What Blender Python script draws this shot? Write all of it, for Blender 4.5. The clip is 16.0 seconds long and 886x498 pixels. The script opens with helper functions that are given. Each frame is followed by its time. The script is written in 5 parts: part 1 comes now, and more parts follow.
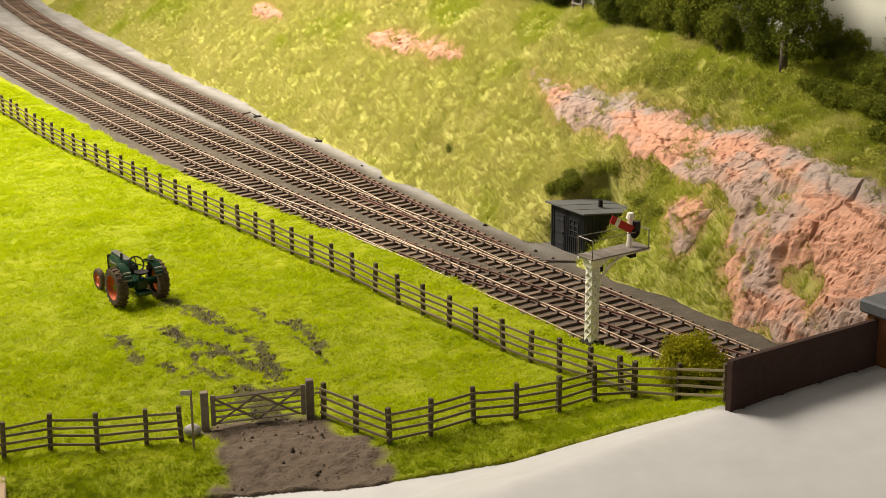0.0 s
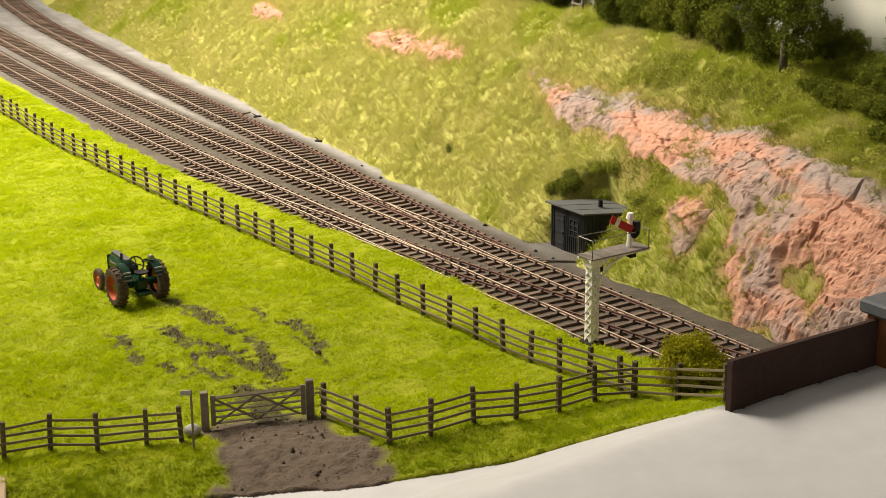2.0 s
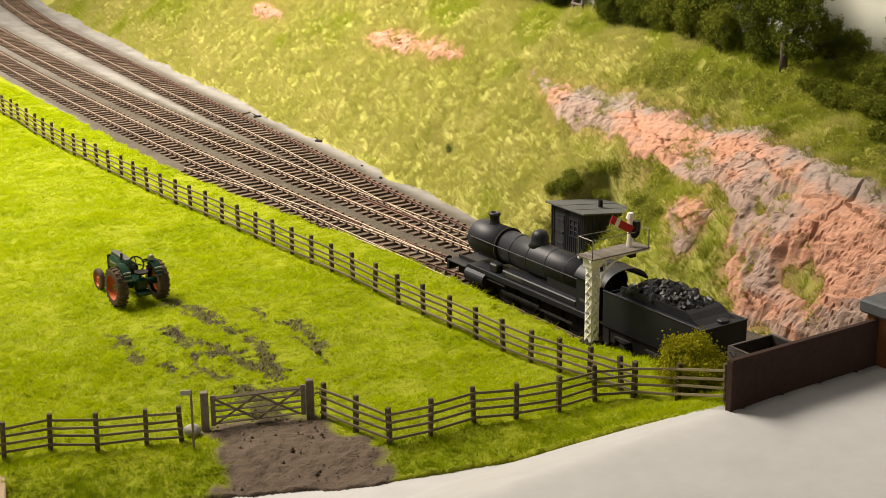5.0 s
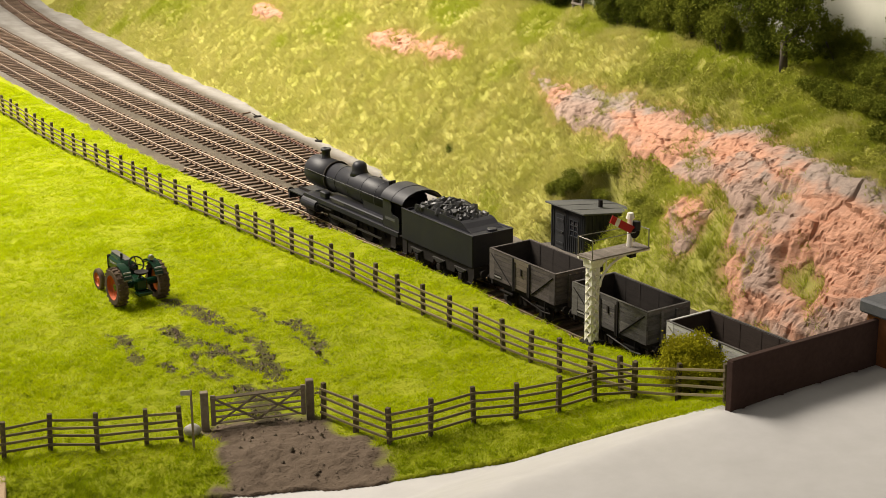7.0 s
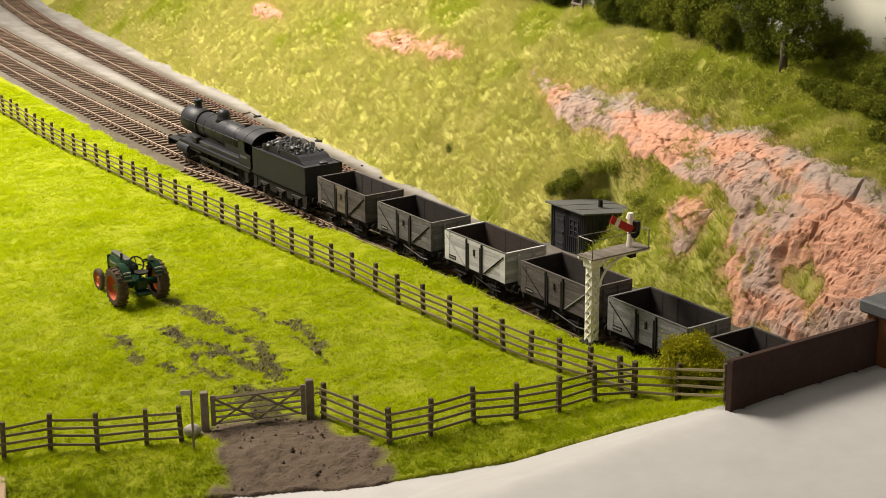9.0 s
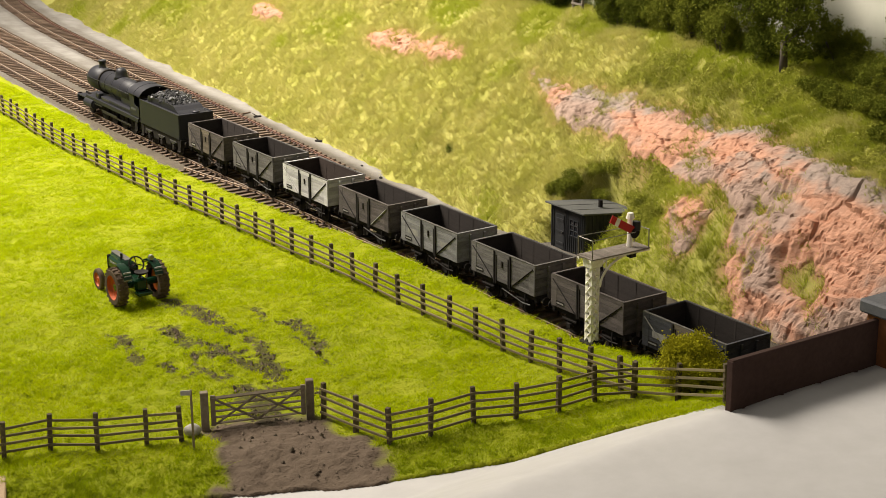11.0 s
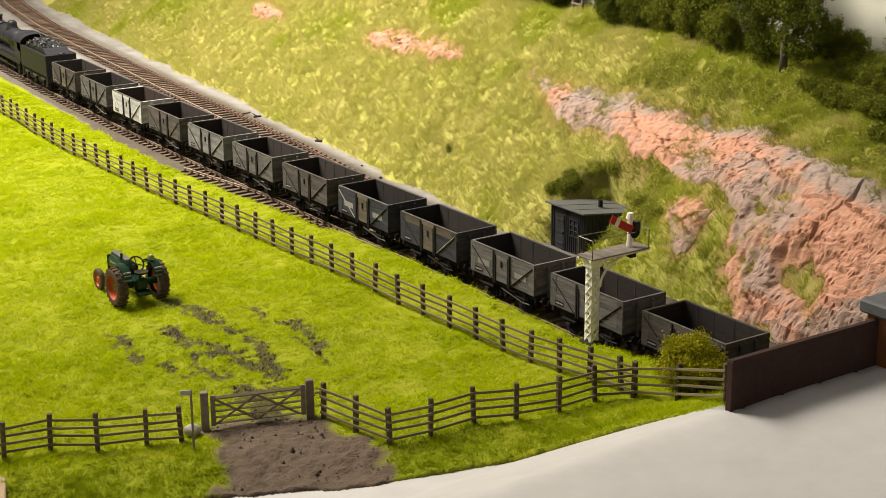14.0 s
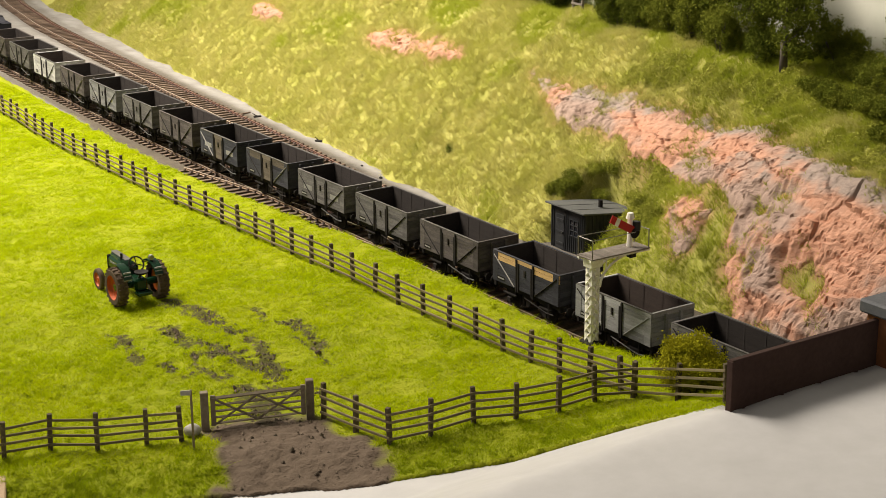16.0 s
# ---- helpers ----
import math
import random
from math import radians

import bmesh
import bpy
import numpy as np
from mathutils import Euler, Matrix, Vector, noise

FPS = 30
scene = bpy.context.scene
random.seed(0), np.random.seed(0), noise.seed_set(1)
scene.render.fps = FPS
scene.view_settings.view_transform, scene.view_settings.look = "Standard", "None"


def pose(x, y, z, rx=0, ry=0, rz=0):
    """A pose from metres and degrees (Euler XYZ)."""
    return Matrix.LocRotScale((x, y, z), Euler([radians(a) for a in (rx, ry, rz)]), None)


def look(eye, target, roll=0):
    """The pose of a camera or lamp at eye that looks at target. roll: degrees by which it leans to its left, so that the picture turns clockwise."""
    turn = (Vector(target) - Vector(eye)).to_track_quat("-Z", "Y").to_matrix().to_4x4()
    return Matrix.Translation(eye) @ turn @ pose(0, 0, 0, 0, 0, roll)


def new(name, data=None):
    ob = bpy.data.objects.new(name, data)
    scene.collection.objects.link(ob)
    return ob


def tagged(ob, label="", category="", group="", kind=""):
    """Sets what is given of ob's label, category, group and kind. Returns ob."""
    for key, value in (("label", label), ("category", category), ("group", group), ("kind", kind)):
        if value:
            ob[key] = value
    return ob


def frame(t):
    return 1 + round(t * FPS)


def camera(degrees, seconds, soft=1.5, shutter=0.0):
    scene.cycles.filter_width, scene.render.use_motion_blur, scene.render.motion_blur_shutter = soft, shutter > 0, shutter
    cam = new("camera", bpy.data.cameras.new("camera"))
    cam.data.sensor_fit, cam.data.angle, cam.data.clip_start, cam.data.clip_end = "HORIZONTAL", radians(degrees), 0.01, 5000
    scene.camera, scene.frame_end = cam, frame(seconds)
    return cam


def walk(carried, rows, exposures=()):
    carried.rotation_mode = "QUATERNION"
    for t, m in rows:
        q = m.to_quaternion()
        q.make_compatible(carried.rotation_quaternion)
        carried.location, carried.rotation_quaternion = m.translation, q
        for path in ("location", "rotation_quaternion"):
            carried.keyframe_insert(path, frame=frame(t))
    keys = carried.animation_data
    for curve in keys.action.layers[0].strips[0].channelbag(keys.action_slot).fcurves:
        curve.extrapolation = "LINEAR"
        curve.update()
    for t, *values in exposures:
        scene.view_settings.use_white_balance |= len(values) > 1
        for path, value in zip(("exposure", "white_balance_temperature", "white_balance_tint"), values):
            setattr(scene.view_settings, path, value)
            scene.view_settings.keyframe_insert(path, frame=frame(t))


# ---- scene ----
# ---- camera: stands still over the layout's front edge ----
cam = camera(30.46, 16.0, soft=0.8)
EYE = pose(0, 0, 25.52 / 76.2, 90 - 17.224, 0, 0) @ pose(0, 0, 0, 0, 0, -0.434)
walk(cam, [(0.0, EYE), (16.0, EYE)], exposures=[(0.0, 0.0), (16.0, 0.0)])

# ---- light: a pale room, and the long lamps hung over the layout ----
world = bpy.data.worlds.new("room_light")
scene.world = world
world.use_nodes = True
world.node_tree.nodes["Background"].inputs["Color"].default_value = (1.0, 0.93, 0.82, 1)
world.node_tree.nodes["Background"].inputs["Strength"].default_value = 0.27


def area_lamp(name, eye, target, wide, deep, watts, colour, spread=180):
    data = bpy.data.lights.new(name, "AREA")
    data.shape, data.size, data.size_y, data.energy, data.color = "RECTANGLE", wide, deep, watts, colour
    data.spread = radians(spread)
    ob = new(name, data)
    ob.matrix_world = look(eye, target)
    return ob


area_lamp("layout_lamp", (-0.75, 1.48, 1.05), (-0.12, 1.5, 0), 1.0, 0.35, 28.0, (1.0, 0.91, 0.78), 116)

# ---- plan: s runs along the line, v across it; both in full-size metres ----
K = 1 / 76.2                      # the layout is built to 4 mm to the foot
HEAD = radians(-56)
AX = np.array([math.cos(HEAD), math.sin(HEAD)])
BX = np.array([-AX[1], AX[0]])
ORG = np.array([1.42, 77.18])


def plan(s, v):
    s, v = np.asarray(s, float), np.asarray(v, float)
    return ORG[0] + s * AX[0] + v * BX[0], ORG[1] + s * AX[1] + v * BX[1]


def unplan(x, y):
    dx, dy = np.asarray(x, float) - ORG[0], np.asarray(y, float) - ORG[1]
    return dx * AX[0] + dy * AX[1], dx * BX[0] + dy * BX[1]


def smooth(x, a, b):
    t = np.clip((np.asarray(x, float) - a) / (b - a), 0, 1)
    return t * t * (3 - 2 * t)


def hash2(i, j):
    h = np.sin(i * 127.1 + j * 311.7) * 43758.5453
    return h - np.floor(h)


def vnoise(x, y):
    x, y = np.asarray(x, float), np.asarray(y, float)
    i, j = np.floor(x), np.floor(y)
    f, g = x - i, y - j
    f, g = f * f * (3 - 2 * f), g * g * (3 - 2 * g)
    a = hash2(i, j) * (1 - f) + hash2(i + 1, j) * f
    b = hash2(i, j + 1) * (1 - f) + hash2(i + 1, j + 1) * f
    return (a * (1 - g) + b * g) * 2 - 1


def fbm(x, y, n=4):
    return sum(vnoise(x * 2.03 ** k + 17 * k, y * 2.03 ** k - 9 * k) * 0.5 ** k for k in range(n))


def near_line(s):
    return 0.0 + 0.00064 * np.maximum(0, -20 - np.asarray(s, float)) ** 2


def mid_line(s):
    return near_line(s) + 3.42 + 0.4 * smooth(s, -16, 2)


def far_line(s):
    return np.interp(s, [-135, -103, -89, -78, -69, -60, -52, -39, -31, -24, -20, -15, -11, -7.7, -3, 2],
                     [21, 13.9, 11.7, 10.6, 9.8, 9.0, 8.25, 7.25, 6.6, 5.85, 5.4, 4.95, 4.62, 4.3, 3.97, 3.82])


def cross_line(s):
    return np.interp(s, [-11, -8, -5, 0, 5, 10, 15, 20, 24, 28], [0, 0.1, 0.32, 0.92, 1.58, 2.25, 2.92, 3.45, 3.74, 3.82])


def trap_line(s):
    return np.interp(s, [-31, -28, -20, -14, -9, -5, -2], [-2.9, -2.45, -1.3, -0.62, -0.22, -0.04, 0])


def verge_drop(s, v):
    """How far the verge rolls down towards the road in front."""
    x, y = plan(s, v)
    back = y - road_edge(x)
    return 0.62 * (1 - smooth(back, -0.6, 3.4)) * (1 - smooth(s, 18, 24))


def turf_z(s, v):
    """The puffy lumps of the laid grass."""
    a, b = 0.8 * s + 0.6 * v, 0.8 * v - 0.6 * s
    return 0.055 * fbm(a * 1.5, b * 1.5, 3) + 0.03 * fbm(b * 4.1, a * 4.1, 2)


def field_z(s, v):
    """The ground on the near side of the line: field, verge and the ramp up to the bridge."""
    s, v = np.asarray(s, float), np.asarray(v, float)
    z = np.interp(s, [-130, -51, -25, -8, 0], [-0.25, -0.1, 0.3, 0.8, 0.9])
    z = z - 0.03 * np.clip(-6 - v, 0, 26) + 0.12 * np.clip(s - 12, 0, 15) + 0.27 * np.clip(s - 21, 0, 6)
    z = z + 0.10 * fbm(s * 0.25, v * 0.25, 2) * smooth(-v, 4, 8) - verge_drop(s, v)
    edge = np.interp(s, [-60, -29, -20, -12, -8, 5, 12, 16, 30], [-1.9, -3.0, -2.6, -2.6, -2.15, -2.0, -2.35, -2.3, -2.1])
    wide = 0.45 + 0.3 * np.clip(s - 17, 0, 12)
    edge = edge + near_line(s) + 0.14 * vnoise(s * 0.9, 3.3) + 0.1 * vnoise(s * 2.7, 8.1)
    return z + (-0.42 - z) * smooth(v, edge - 0.6 * wide, edge + 0.4 * wide)


def foot(s):
    return 6.4 + 0.107 * np.maximum(0, -5 - np.asarray(s, float))


def bank_z(s, v):
    """The cutting side beyond the line, up to the level ground behind it."""
    s, v = np.asarray(s, float), np.asarray(v, float)
    d = v - foot(s)
    d = d - (0.5 * vnoise(s * 0.3, 1.7) + 0.2 * vnoise(s * 1.1, 5.2)) * np.exp(-np.maximum(d, 0) / 1.2)
    steep = np.clip((s - 2) / 10, 0, 1)
    z = np.where(d > 0, 0.84 * d, 0)
    zs = np.where(d < 4.5, 1.5 * d, 6.75 + 0.42 * (d - 4.5))
    z = z * (1 - steep) + np.maximum(zs, 0) * steep
    z = np.where(z > 7.6, 7.6 + 2 * np.tanh((z - 7.6) / 2 * 0.9) / 0.9, z)
    rough = 0.26 * fbm(s * 0.24 + 0.1 * v, v * 0.3 - 0.08 * s, 3) + 0.13 * fbm(s * 1.1 + 0.5 * v, v * 1.2 - 0.4 * s, 3)
    z = np.where(d > 0, z + rough * np.clip(d / 2, 0, 1), -0.25 * np.clip(-d * 3, 0, 1))
    # a level notch is cut into the foot of the bank for the hut
    notch = smooth(s, -4.2, -3.2) * smooth(-s, -0.9, 0.0) * smooth(-v, -11.7, -11.0)
    return z * (1 - notch) - 0.3 - 0.2 * notch


def road_edge(x):
    return np.interp(x, [-30, -16, -9.6, -5.6, -2.9, -0.7, 1.2, 3.2, 6.1, 7.8, 9.0, 9.6], [49.5, 50.2, 51.3, 51.4, 50.95, 51.2, 51.4, 51.15, 51.3, 51.6, 50.8, 49.9]) + np.interp(x, [4, 9], [1.2, 0]) + 0.10 * vnoise(np.asarray(x) * 1.3, 4.4) + 0.05 * vnoise(np.asarray(x) * 4.3, 1.4)


# ---- materials ----
def material(name, colour, second=None, rough=0.8, metal=0.0, fine=8.0, coarse=1.0, mix=0.5, bump=0.3, depth=0.04, vary=0.12, islands=False, streak=None, thin=0.0):
    """A surface of two colours mixed by coarse and fine noise, with relief. Sizes are in full-size metres."""
    m = bpy.data.materials.new(name)
    m.use_nodes = True
    nt, b = m.node_tree, m.node_tree.nodes["Principled BSDF"]
    second = second or tuple(c * 0.6 for c in colour)
    co = nt.nodes.new("ShaderNodeTexCoord")
    source = co.outputs["Object"]
    if streak:
        mp = nt.nodes.new("ShaderNodeMapping")
        mp.inputs["Scale"].default_value = streak
        nt.links.new(source, mp.inputs["Vector"])
        source = mp.outputs["Vector"]
    n1, n2 = nt.nodes.new("ShaderNodeTexNoise"), nt.nodes.new("ShaderNodeTexNoise")
    for n, scale, detail in ((n1, coarse, 4), (n2, fine, 5)):
        n.inputs["Scale"].default_value, n.inputs["Detail"].default_value, n.inputs["Roughness"].default_value = scale, detail, 0.65
        nt.links.new(source, n.inputs["Vector"])
    add = nt.nodes.new("ShaderNodeMath")
    add.operation = "ADD"
    nt.links.new(n1.outputs["Fac"], add.inputs[0])
    nt.links.new(n2.outputs["Fac"], add.inputs[1])
    rng = nt.nodes.new("ShaderNodeMapRange")
    rng.inputs["From Min"].default_value, rng.inputs["From Max"].default_value = 1.25 - 0.7 * mix - 0.25, 1.25 - 0.7 * mix + 0.35
    nt.links.new(add.outputs[0], rng.inputs["Value"])
    mx = nt.nodes.new("ShaderNodeMix")
    mx.data_type = "RGBA"
    mx.inputs["A"].default_value, mx.inputs["B"].default_value = (*colour, 1), (*second, 1)
    nt.links.new(rng.outputs["Result"], mx.inputs["Factor"])
    hsv = nt.nodes.new("ShaderNodeHueSaturation")
    vr = nt.nodes.new("ShaderNodeMapRange")
    vr.inputs["To Min"].default_value, vr.inputs["To Max"].default_value = 1 - vary, 1 + vary
    if islands:
        nt.links.new(nt.nodes.new("ShaderNodeNewGeometry").outputs["Random Per Island"], vr.inputs["Value"])
    else:
        nt.links.new(nt.nodes.new("ShaderNodeObjectInfo").outputs["Random"], vr.inputs["Value"])
    nt.links.new(vr.outputs["Result"], hsv.inputs["Value"])
    nt.links.new(mx.outputs["Result"], hsv.inputs["Color"])
    nt.links.new(hsv.outputs["Color"], b.inputs["Base Color"])
    b.inputs["Roughness"].default_value, b.inputs["Metallic"].default_value = rough, metal
    b.inputs["Specular IOR Level"].default_value = 0.15 if rough >= 0.75 else (0.28 if name == "engine_black" else 0.35)
    if bump:
        bp = nt.nodes.new("ShaderNodeBump")
        bp.inputs["Strength"].default_value, bp.inputs["Distance"].default_value = bump, depth * K
        nt.links.new(n2.outputs["Fac"], bp.inputs["Height"])
        nt.links.new(bp.outputs["Normal"], b.inputs["Normal"])
    if thin:
        b.inputs["Specular IOR Level"].default_value = 0.0
        # fibres and leaves let some light through
        tr, ms = nt.nodes.new("ShaderNodeBsdfTranslucent"), nt.nodes.new("ShaderNodeMixShader")
        ms.inputs["Fac"].default_value = thin
        nt.links.new(hsv.outputs["Color"], tr.inputs["Color"])
        nt.links.new(b.outputs["BSDF"], ms.inputs[1])
        nt.links.new(tr.outputs["BSDF"], ms.inputs[2])
        nt.links.new(ms.outputs["Shader"], nt.nodes["Material Output"].inputs["Surface"])
    return m


def blend_by(m, attribute, colour, second, scale):
    """Lays a second surface over a material where the mesh's own attribute says so: bare earth in grass, and the like."""
    nt = m.node_tree
    b = nt.nodes["Principled BSDF"]
    under = b.inputs["Base Color"].links[0].from_socket
    at = nt.nodes.new("ShaderNodeAttribute")
    at.attribute_name = attribute
    co, n = nt.nodes.new("ShaderNodeTexCoord"), nt.nodes.new("ShaderNodeTexNoise")
    n.inputs["Scale"].default_value, n.inputs["Detail"].default_value = scale, 6
    nt.links.new(co.outputs["Object"], n.inputs["Vector"])
    mx, over = nt.nodes.new("ShaderNodeMix"), nt.nodes.new("ShaderNodeMix")
    mx.data_type = over.data_type = "RGBA"
    mx.inputs["A"].default_value, mx.inputs["B"].default_value = (*colour, 1), (*second, 1)
    nt.links.new(n.outputs["Fac"], mx.inputs["Factor"])
    nt.links.new(at.outputs["Fac"], over.inputs["Factor"])
    nt.links.new(under, over.inputs["A"])
    nt.links.new(mx.outputs["Result"], over.inputs["B"])
    nt.links.new(over.outputs["Result"], b.inputs["Base Color"])
    return m


MUD = ((0.018, 0.014, 0.007), (0.052, 0.042, 0.02), 3.0)
M = {
    "field": blend_by(blend_by(material("field_turf", (0.19, 0.23, 0.006), (0.29, 0.31, 0.01), 0.9, fine=6, coarse=0.35, bump=0.9, depth=0.12), "earth", (0.065, 0.046, 0.032), (0.15, 0.112, 0.080), 2.2), "mud", *MUD),
    "bank": blend_by(material("bank_turf", (0.38, 0.345, 0.115), (0.26, 0.265, 0.045), 0.9, fine=4, coarse=0.3, mix=0.45), "earth", (0.36, 0.17, 0.10), (0.24, 0.13, 0.09), 1.5),
    "ballast": blend_by(material("ash_ballast", (0.046, 0.038, 0.029), (0.098, 0.082, 0.062), 0.95, fine=9, coarse=0.5, bump=0.9, depth=0.12), "earth", (0.32, 0.305, 0.285), (0.22, 0.207, 0.192), 2.2),
    "road": material("road_plaster", (0.47, 0.458, 0.452), (0.40, 0.388, 0.38), 0.55, fine=0.8, coarse=0.12, bump=0.08, depth=0.05, vary=0),
    "rail": material("worn_rail", (0.36, 0.26, 0.19), (0.24, 0.15, 0.10), 0.5, 0.4, fine=6, coarse=0.4),
    "railtop": material("polished_railhead", (0.70, 0.60, 0.50), (0.55, 0.44, 0.35), 0.4, 0.7, fine=6, coarse=0.4, bump=0.05),
    "rust": material("rusty_rail", (0.17, 0.085, 0.06), (0.10, 0.055, 0.042), 0.6, 0.3, fine=7, coarse=0.6),
    "sleeper": material("weathered_sleeper", (0.155, 0.108, 0.078), (0.085, 0.060, 0.044), 0.9, fine=7, coarse=1.4, vary=0.3, streak=(1, 6, 6), bump=0.5),
    "post": material("fence_post_timber", (0.12, 0.094, 0.053), (0.06, 0.048, 0.03), 0.85, fine=9, coarse=1.6, vary=0.25, streak=(5, 5, 1.2), bump=0.5),
    "fence": material("fence_timber", (0.21, 0.17, 0.092), (0.12, 0.097, 0.054), 0.85, fine=9, coarse=1.6, vary=0.25, streak=(5, 5, 1.2), bump=0.5),
    "gate": material("gate_timber", (0.22, 0.18, 0.13), (0.13, 0.105, 0.075), 0.85, fine=9, coarse=1.6, vary=0.15, bump=0.5),
    "rock": blend_by(material("red_sandstone", (0.46, 0.265, 0.185), (0.37, 0.18, 0.112), 0.9, fine=6.0, coarse=0.7, mix=0.5, bump=0.6, depth=0.10, streak=(1, 1, 2.6)), "earth", (0.35, 0.272, 0.228), (0.20, 0.158, 0.138), 3.0),
    "chair": material("dark_rail_chair", (0.07, 0.045, 0.035), (0.045, 0.032, 0.026), 0.7, 0.1, fine=7, coarse=0.6),
    "black": material("engine_black", (0.0085, 0.0085, 0.0125), (0.0145, 0.0145, 0.019), 0.5, 0.0, fine=9, coarse=0.9, bump=0.1, depth=0.02),
    "frames": material("sooty_underframe", (0.009, 0.0085, 0.008), (0.022, 0.018, 0.015), 0.8, fine=9, coarse=1.4),
    "coal": material("coal", (0.008, 0.008, 0.009), (0.016, 0.016, 0.018), 0.45, fine=6, coarse=2, islands=True, vary=0.4, bump=0.4),
    "hut": material("tarred_board", (0.012, 0.013, 0.015), (0.026, 0.027, 0.030), 0.6, fine=6, coarse=1.2, streak=(5, 5, 0.6)),
    "felt": material("roofing_felt", (0.058, 0.060, 0.058), (0.085, 0.085, 0.08), 0.75, fine=7, coarse=0.8),
    "glass": material("dark_glass", (0.01, 0.012, 0.016), (0.014, 0.016, 0.02), 0.08, fine=3, coarse=1, bump=0),
    "white": material("cream_white_paint", (0.82, 0.79, 0.71), (0.58, 0.52, 0.43), 0.55, fine=7, coarse=1.6, mix=0.2, bump=0.15),
    "red": material("signal_red_paint", (0.42, 0.012, 0.014), (0.32, 0.012, 0.012), 0.4, fine=6, coarse=2, bump=0.05),
    "plank": material("deck_board", (0.20, 0.175, 0.15), (0.11, 0.092, 0.075), 0.85, fine=9, coarse=1.5, vary=0.2, bump=0.4),
    "parapet": material("painted_brick_wall", (0.038, 0.021, 0.017), (0.058, 0.033, 0.026), 0.9, fine=5, coarse=0.8, bump=0.3),
    "pier": material("orange_brick", (0.22, 0.085, 0.03), (0.14, 0.055, 0.022), 0.8, fine=6, coarse=1.0, bump=0.4),
    "cap": material("slate_coping", (0.07, 0.075, 0.085), (0.11, 0.11, 0.115), 0.7, fine=6, coarse=1.0),
    "leaf": material("hedge_leaf", (0.085, 0.105, 0.012), (0.18, 0.19, 0.026), 0.75, fine=1.2, coarse=0.4, islands=True, vary=0.3, bump=0, thin=0.2),
    "leafdark": material("tree_leaf", (0.055, 0.075, 0.010), (0.13, 0.145, 0.020), 0.75, fine=1.2, coarse=0.4, islands=True, vary=0.3, bump=0, thin=0.2),
    "leafbush": material("bush_leaf", (0.22, 0.22, 0.009), (0.36, 0.33, 0.02), 0.8, fine=1.5, coarse=0.6, islands=True, vary=0.22, bump=0, thin=0.2),
    "bark": material("bark", (0.12, 0.10, 0.08), (0.06, 0.05, 0.04), 0.9, fine=6, coarse=1.2, streak=(3, 3, 0.6)),
    "blade": material("field_grass_fibre", (0.32, 0.41, 0.003), (0.44, 0.49, 0.005), 0.75, fine=2.5, coarse=0.22, islands=True, vary=0.09, bump=0, thin=0.4),
    # greener than the pasture, and darkened for the shade along the front
    "verge": material("shaded_verge_fibre", (0.19, 0.26, 0.004), (0.31, 0.36, 0.008), 0.75, fine=2.5, coarse=0.5, islands=True, vary=0.25, bump=0, thin=0.4),
    "straw": material("bank_grass_fibre", (0.57, 0.52, 0.20), (0.42, 0.415, 0.09), 0.8, fine=2.6, coarse=0.3, islands=True, vary=0.15, bump=0, thin=0.4),
    "lush": material("green_grass_fibre", (0.29, 0.35, 0.02), (0.44, 0.455, 0.07), 0.8, fine=2.6, coarse=0.4, islands=True, vary=0.14, bump=0, thin=0.4),
    "cappingiron": material("capping_iron", (0.10, 0.095, 0.09), (0.04, 0.036, 0.034), 0.6, 0.2, fine=7, coarse=2.5, bump=0.1),
    "crumb": material("earth_crumb", (0.075, 0.058, 0.036), (0.18, 0.142, 0.105), 0.95, fine=6, coarse=1.2, islands=True, vary=0.45, bump=0),
    "ivy": material("ivy_leaf", (0.20, 0.22, 0.025), (0.37, 0.37, 0.07), 0.8, fine=1.6, coarse=0.35, islands=True, vary=0.3, bump=0, thin=0.25),
    "deep": material("olive_grass_fibre", (0.20, 0.23, 0.02), (0.34, 0.35, 0.05), 0.8, fine=2.6, coarse=0.4, islands=True, vary=0.25, bump=0, thin=0.35),
    "steel": material("sooty_steel", (0.030, 0.029, 0.028), (0.055, 0.052, 0.048), 0.5, 0.3, fine=6, coarse=2, bump=0.05),
    "tgreen": material("tractor_green", (0.005, 0.022, 0.011), (0.008, 0.03, 0.014), 0.16, fine=6, coarse=2, bump=0.03),
    "torange": material("tractor_orange", (0.50, 0.10, 0.02), (0.38, 0.075, 0.02), 0.45, fine=6, coarse=2, bump=0.05),
    "tyre": material("muddy_tyre", (0.05, 0.036, 0.026), (0.10, 0.07, 0.045), 0.9, fine=6, coarse=2.5, bump=0.4),
    "pale": material("pale_letters", (0.27, 0.26, 0.235), (0.16, 0.155, 0.14), 0.7, fine=6, coarse=2, bump=0),
    "backscene": material("backscene_paint", (0.62, 0.60, 0.53), (0.50, 0.50, 0.42), 0.9, fine=0.6, coarse=0.08, bump=0, vary=0),
    "board": material("baseboard_ply", (0.32, 0.23, 0.13), (0.24, 0.16, 0.09), 0.7, fine=3, coarse=0.3),
    "floor": material("grey_floor", (0.25, 0.24, 0.23), (0.2, 0.19, 0.18), 0.6, fine=0.6, coarse=0.05, bump=0.05),
    "stone": material("pale_stone", (0.4, 0.38, 0.34), (0.28, 0.26, 0.22), 0.9, fine=4, coarse=1),
    "brass": material("dull_metal", (0.25, 0.24, 0.22), (0.16, 0.15, 0.13), 0.35, 0.8, fine=6, coarse=2, bump=0.05),
}


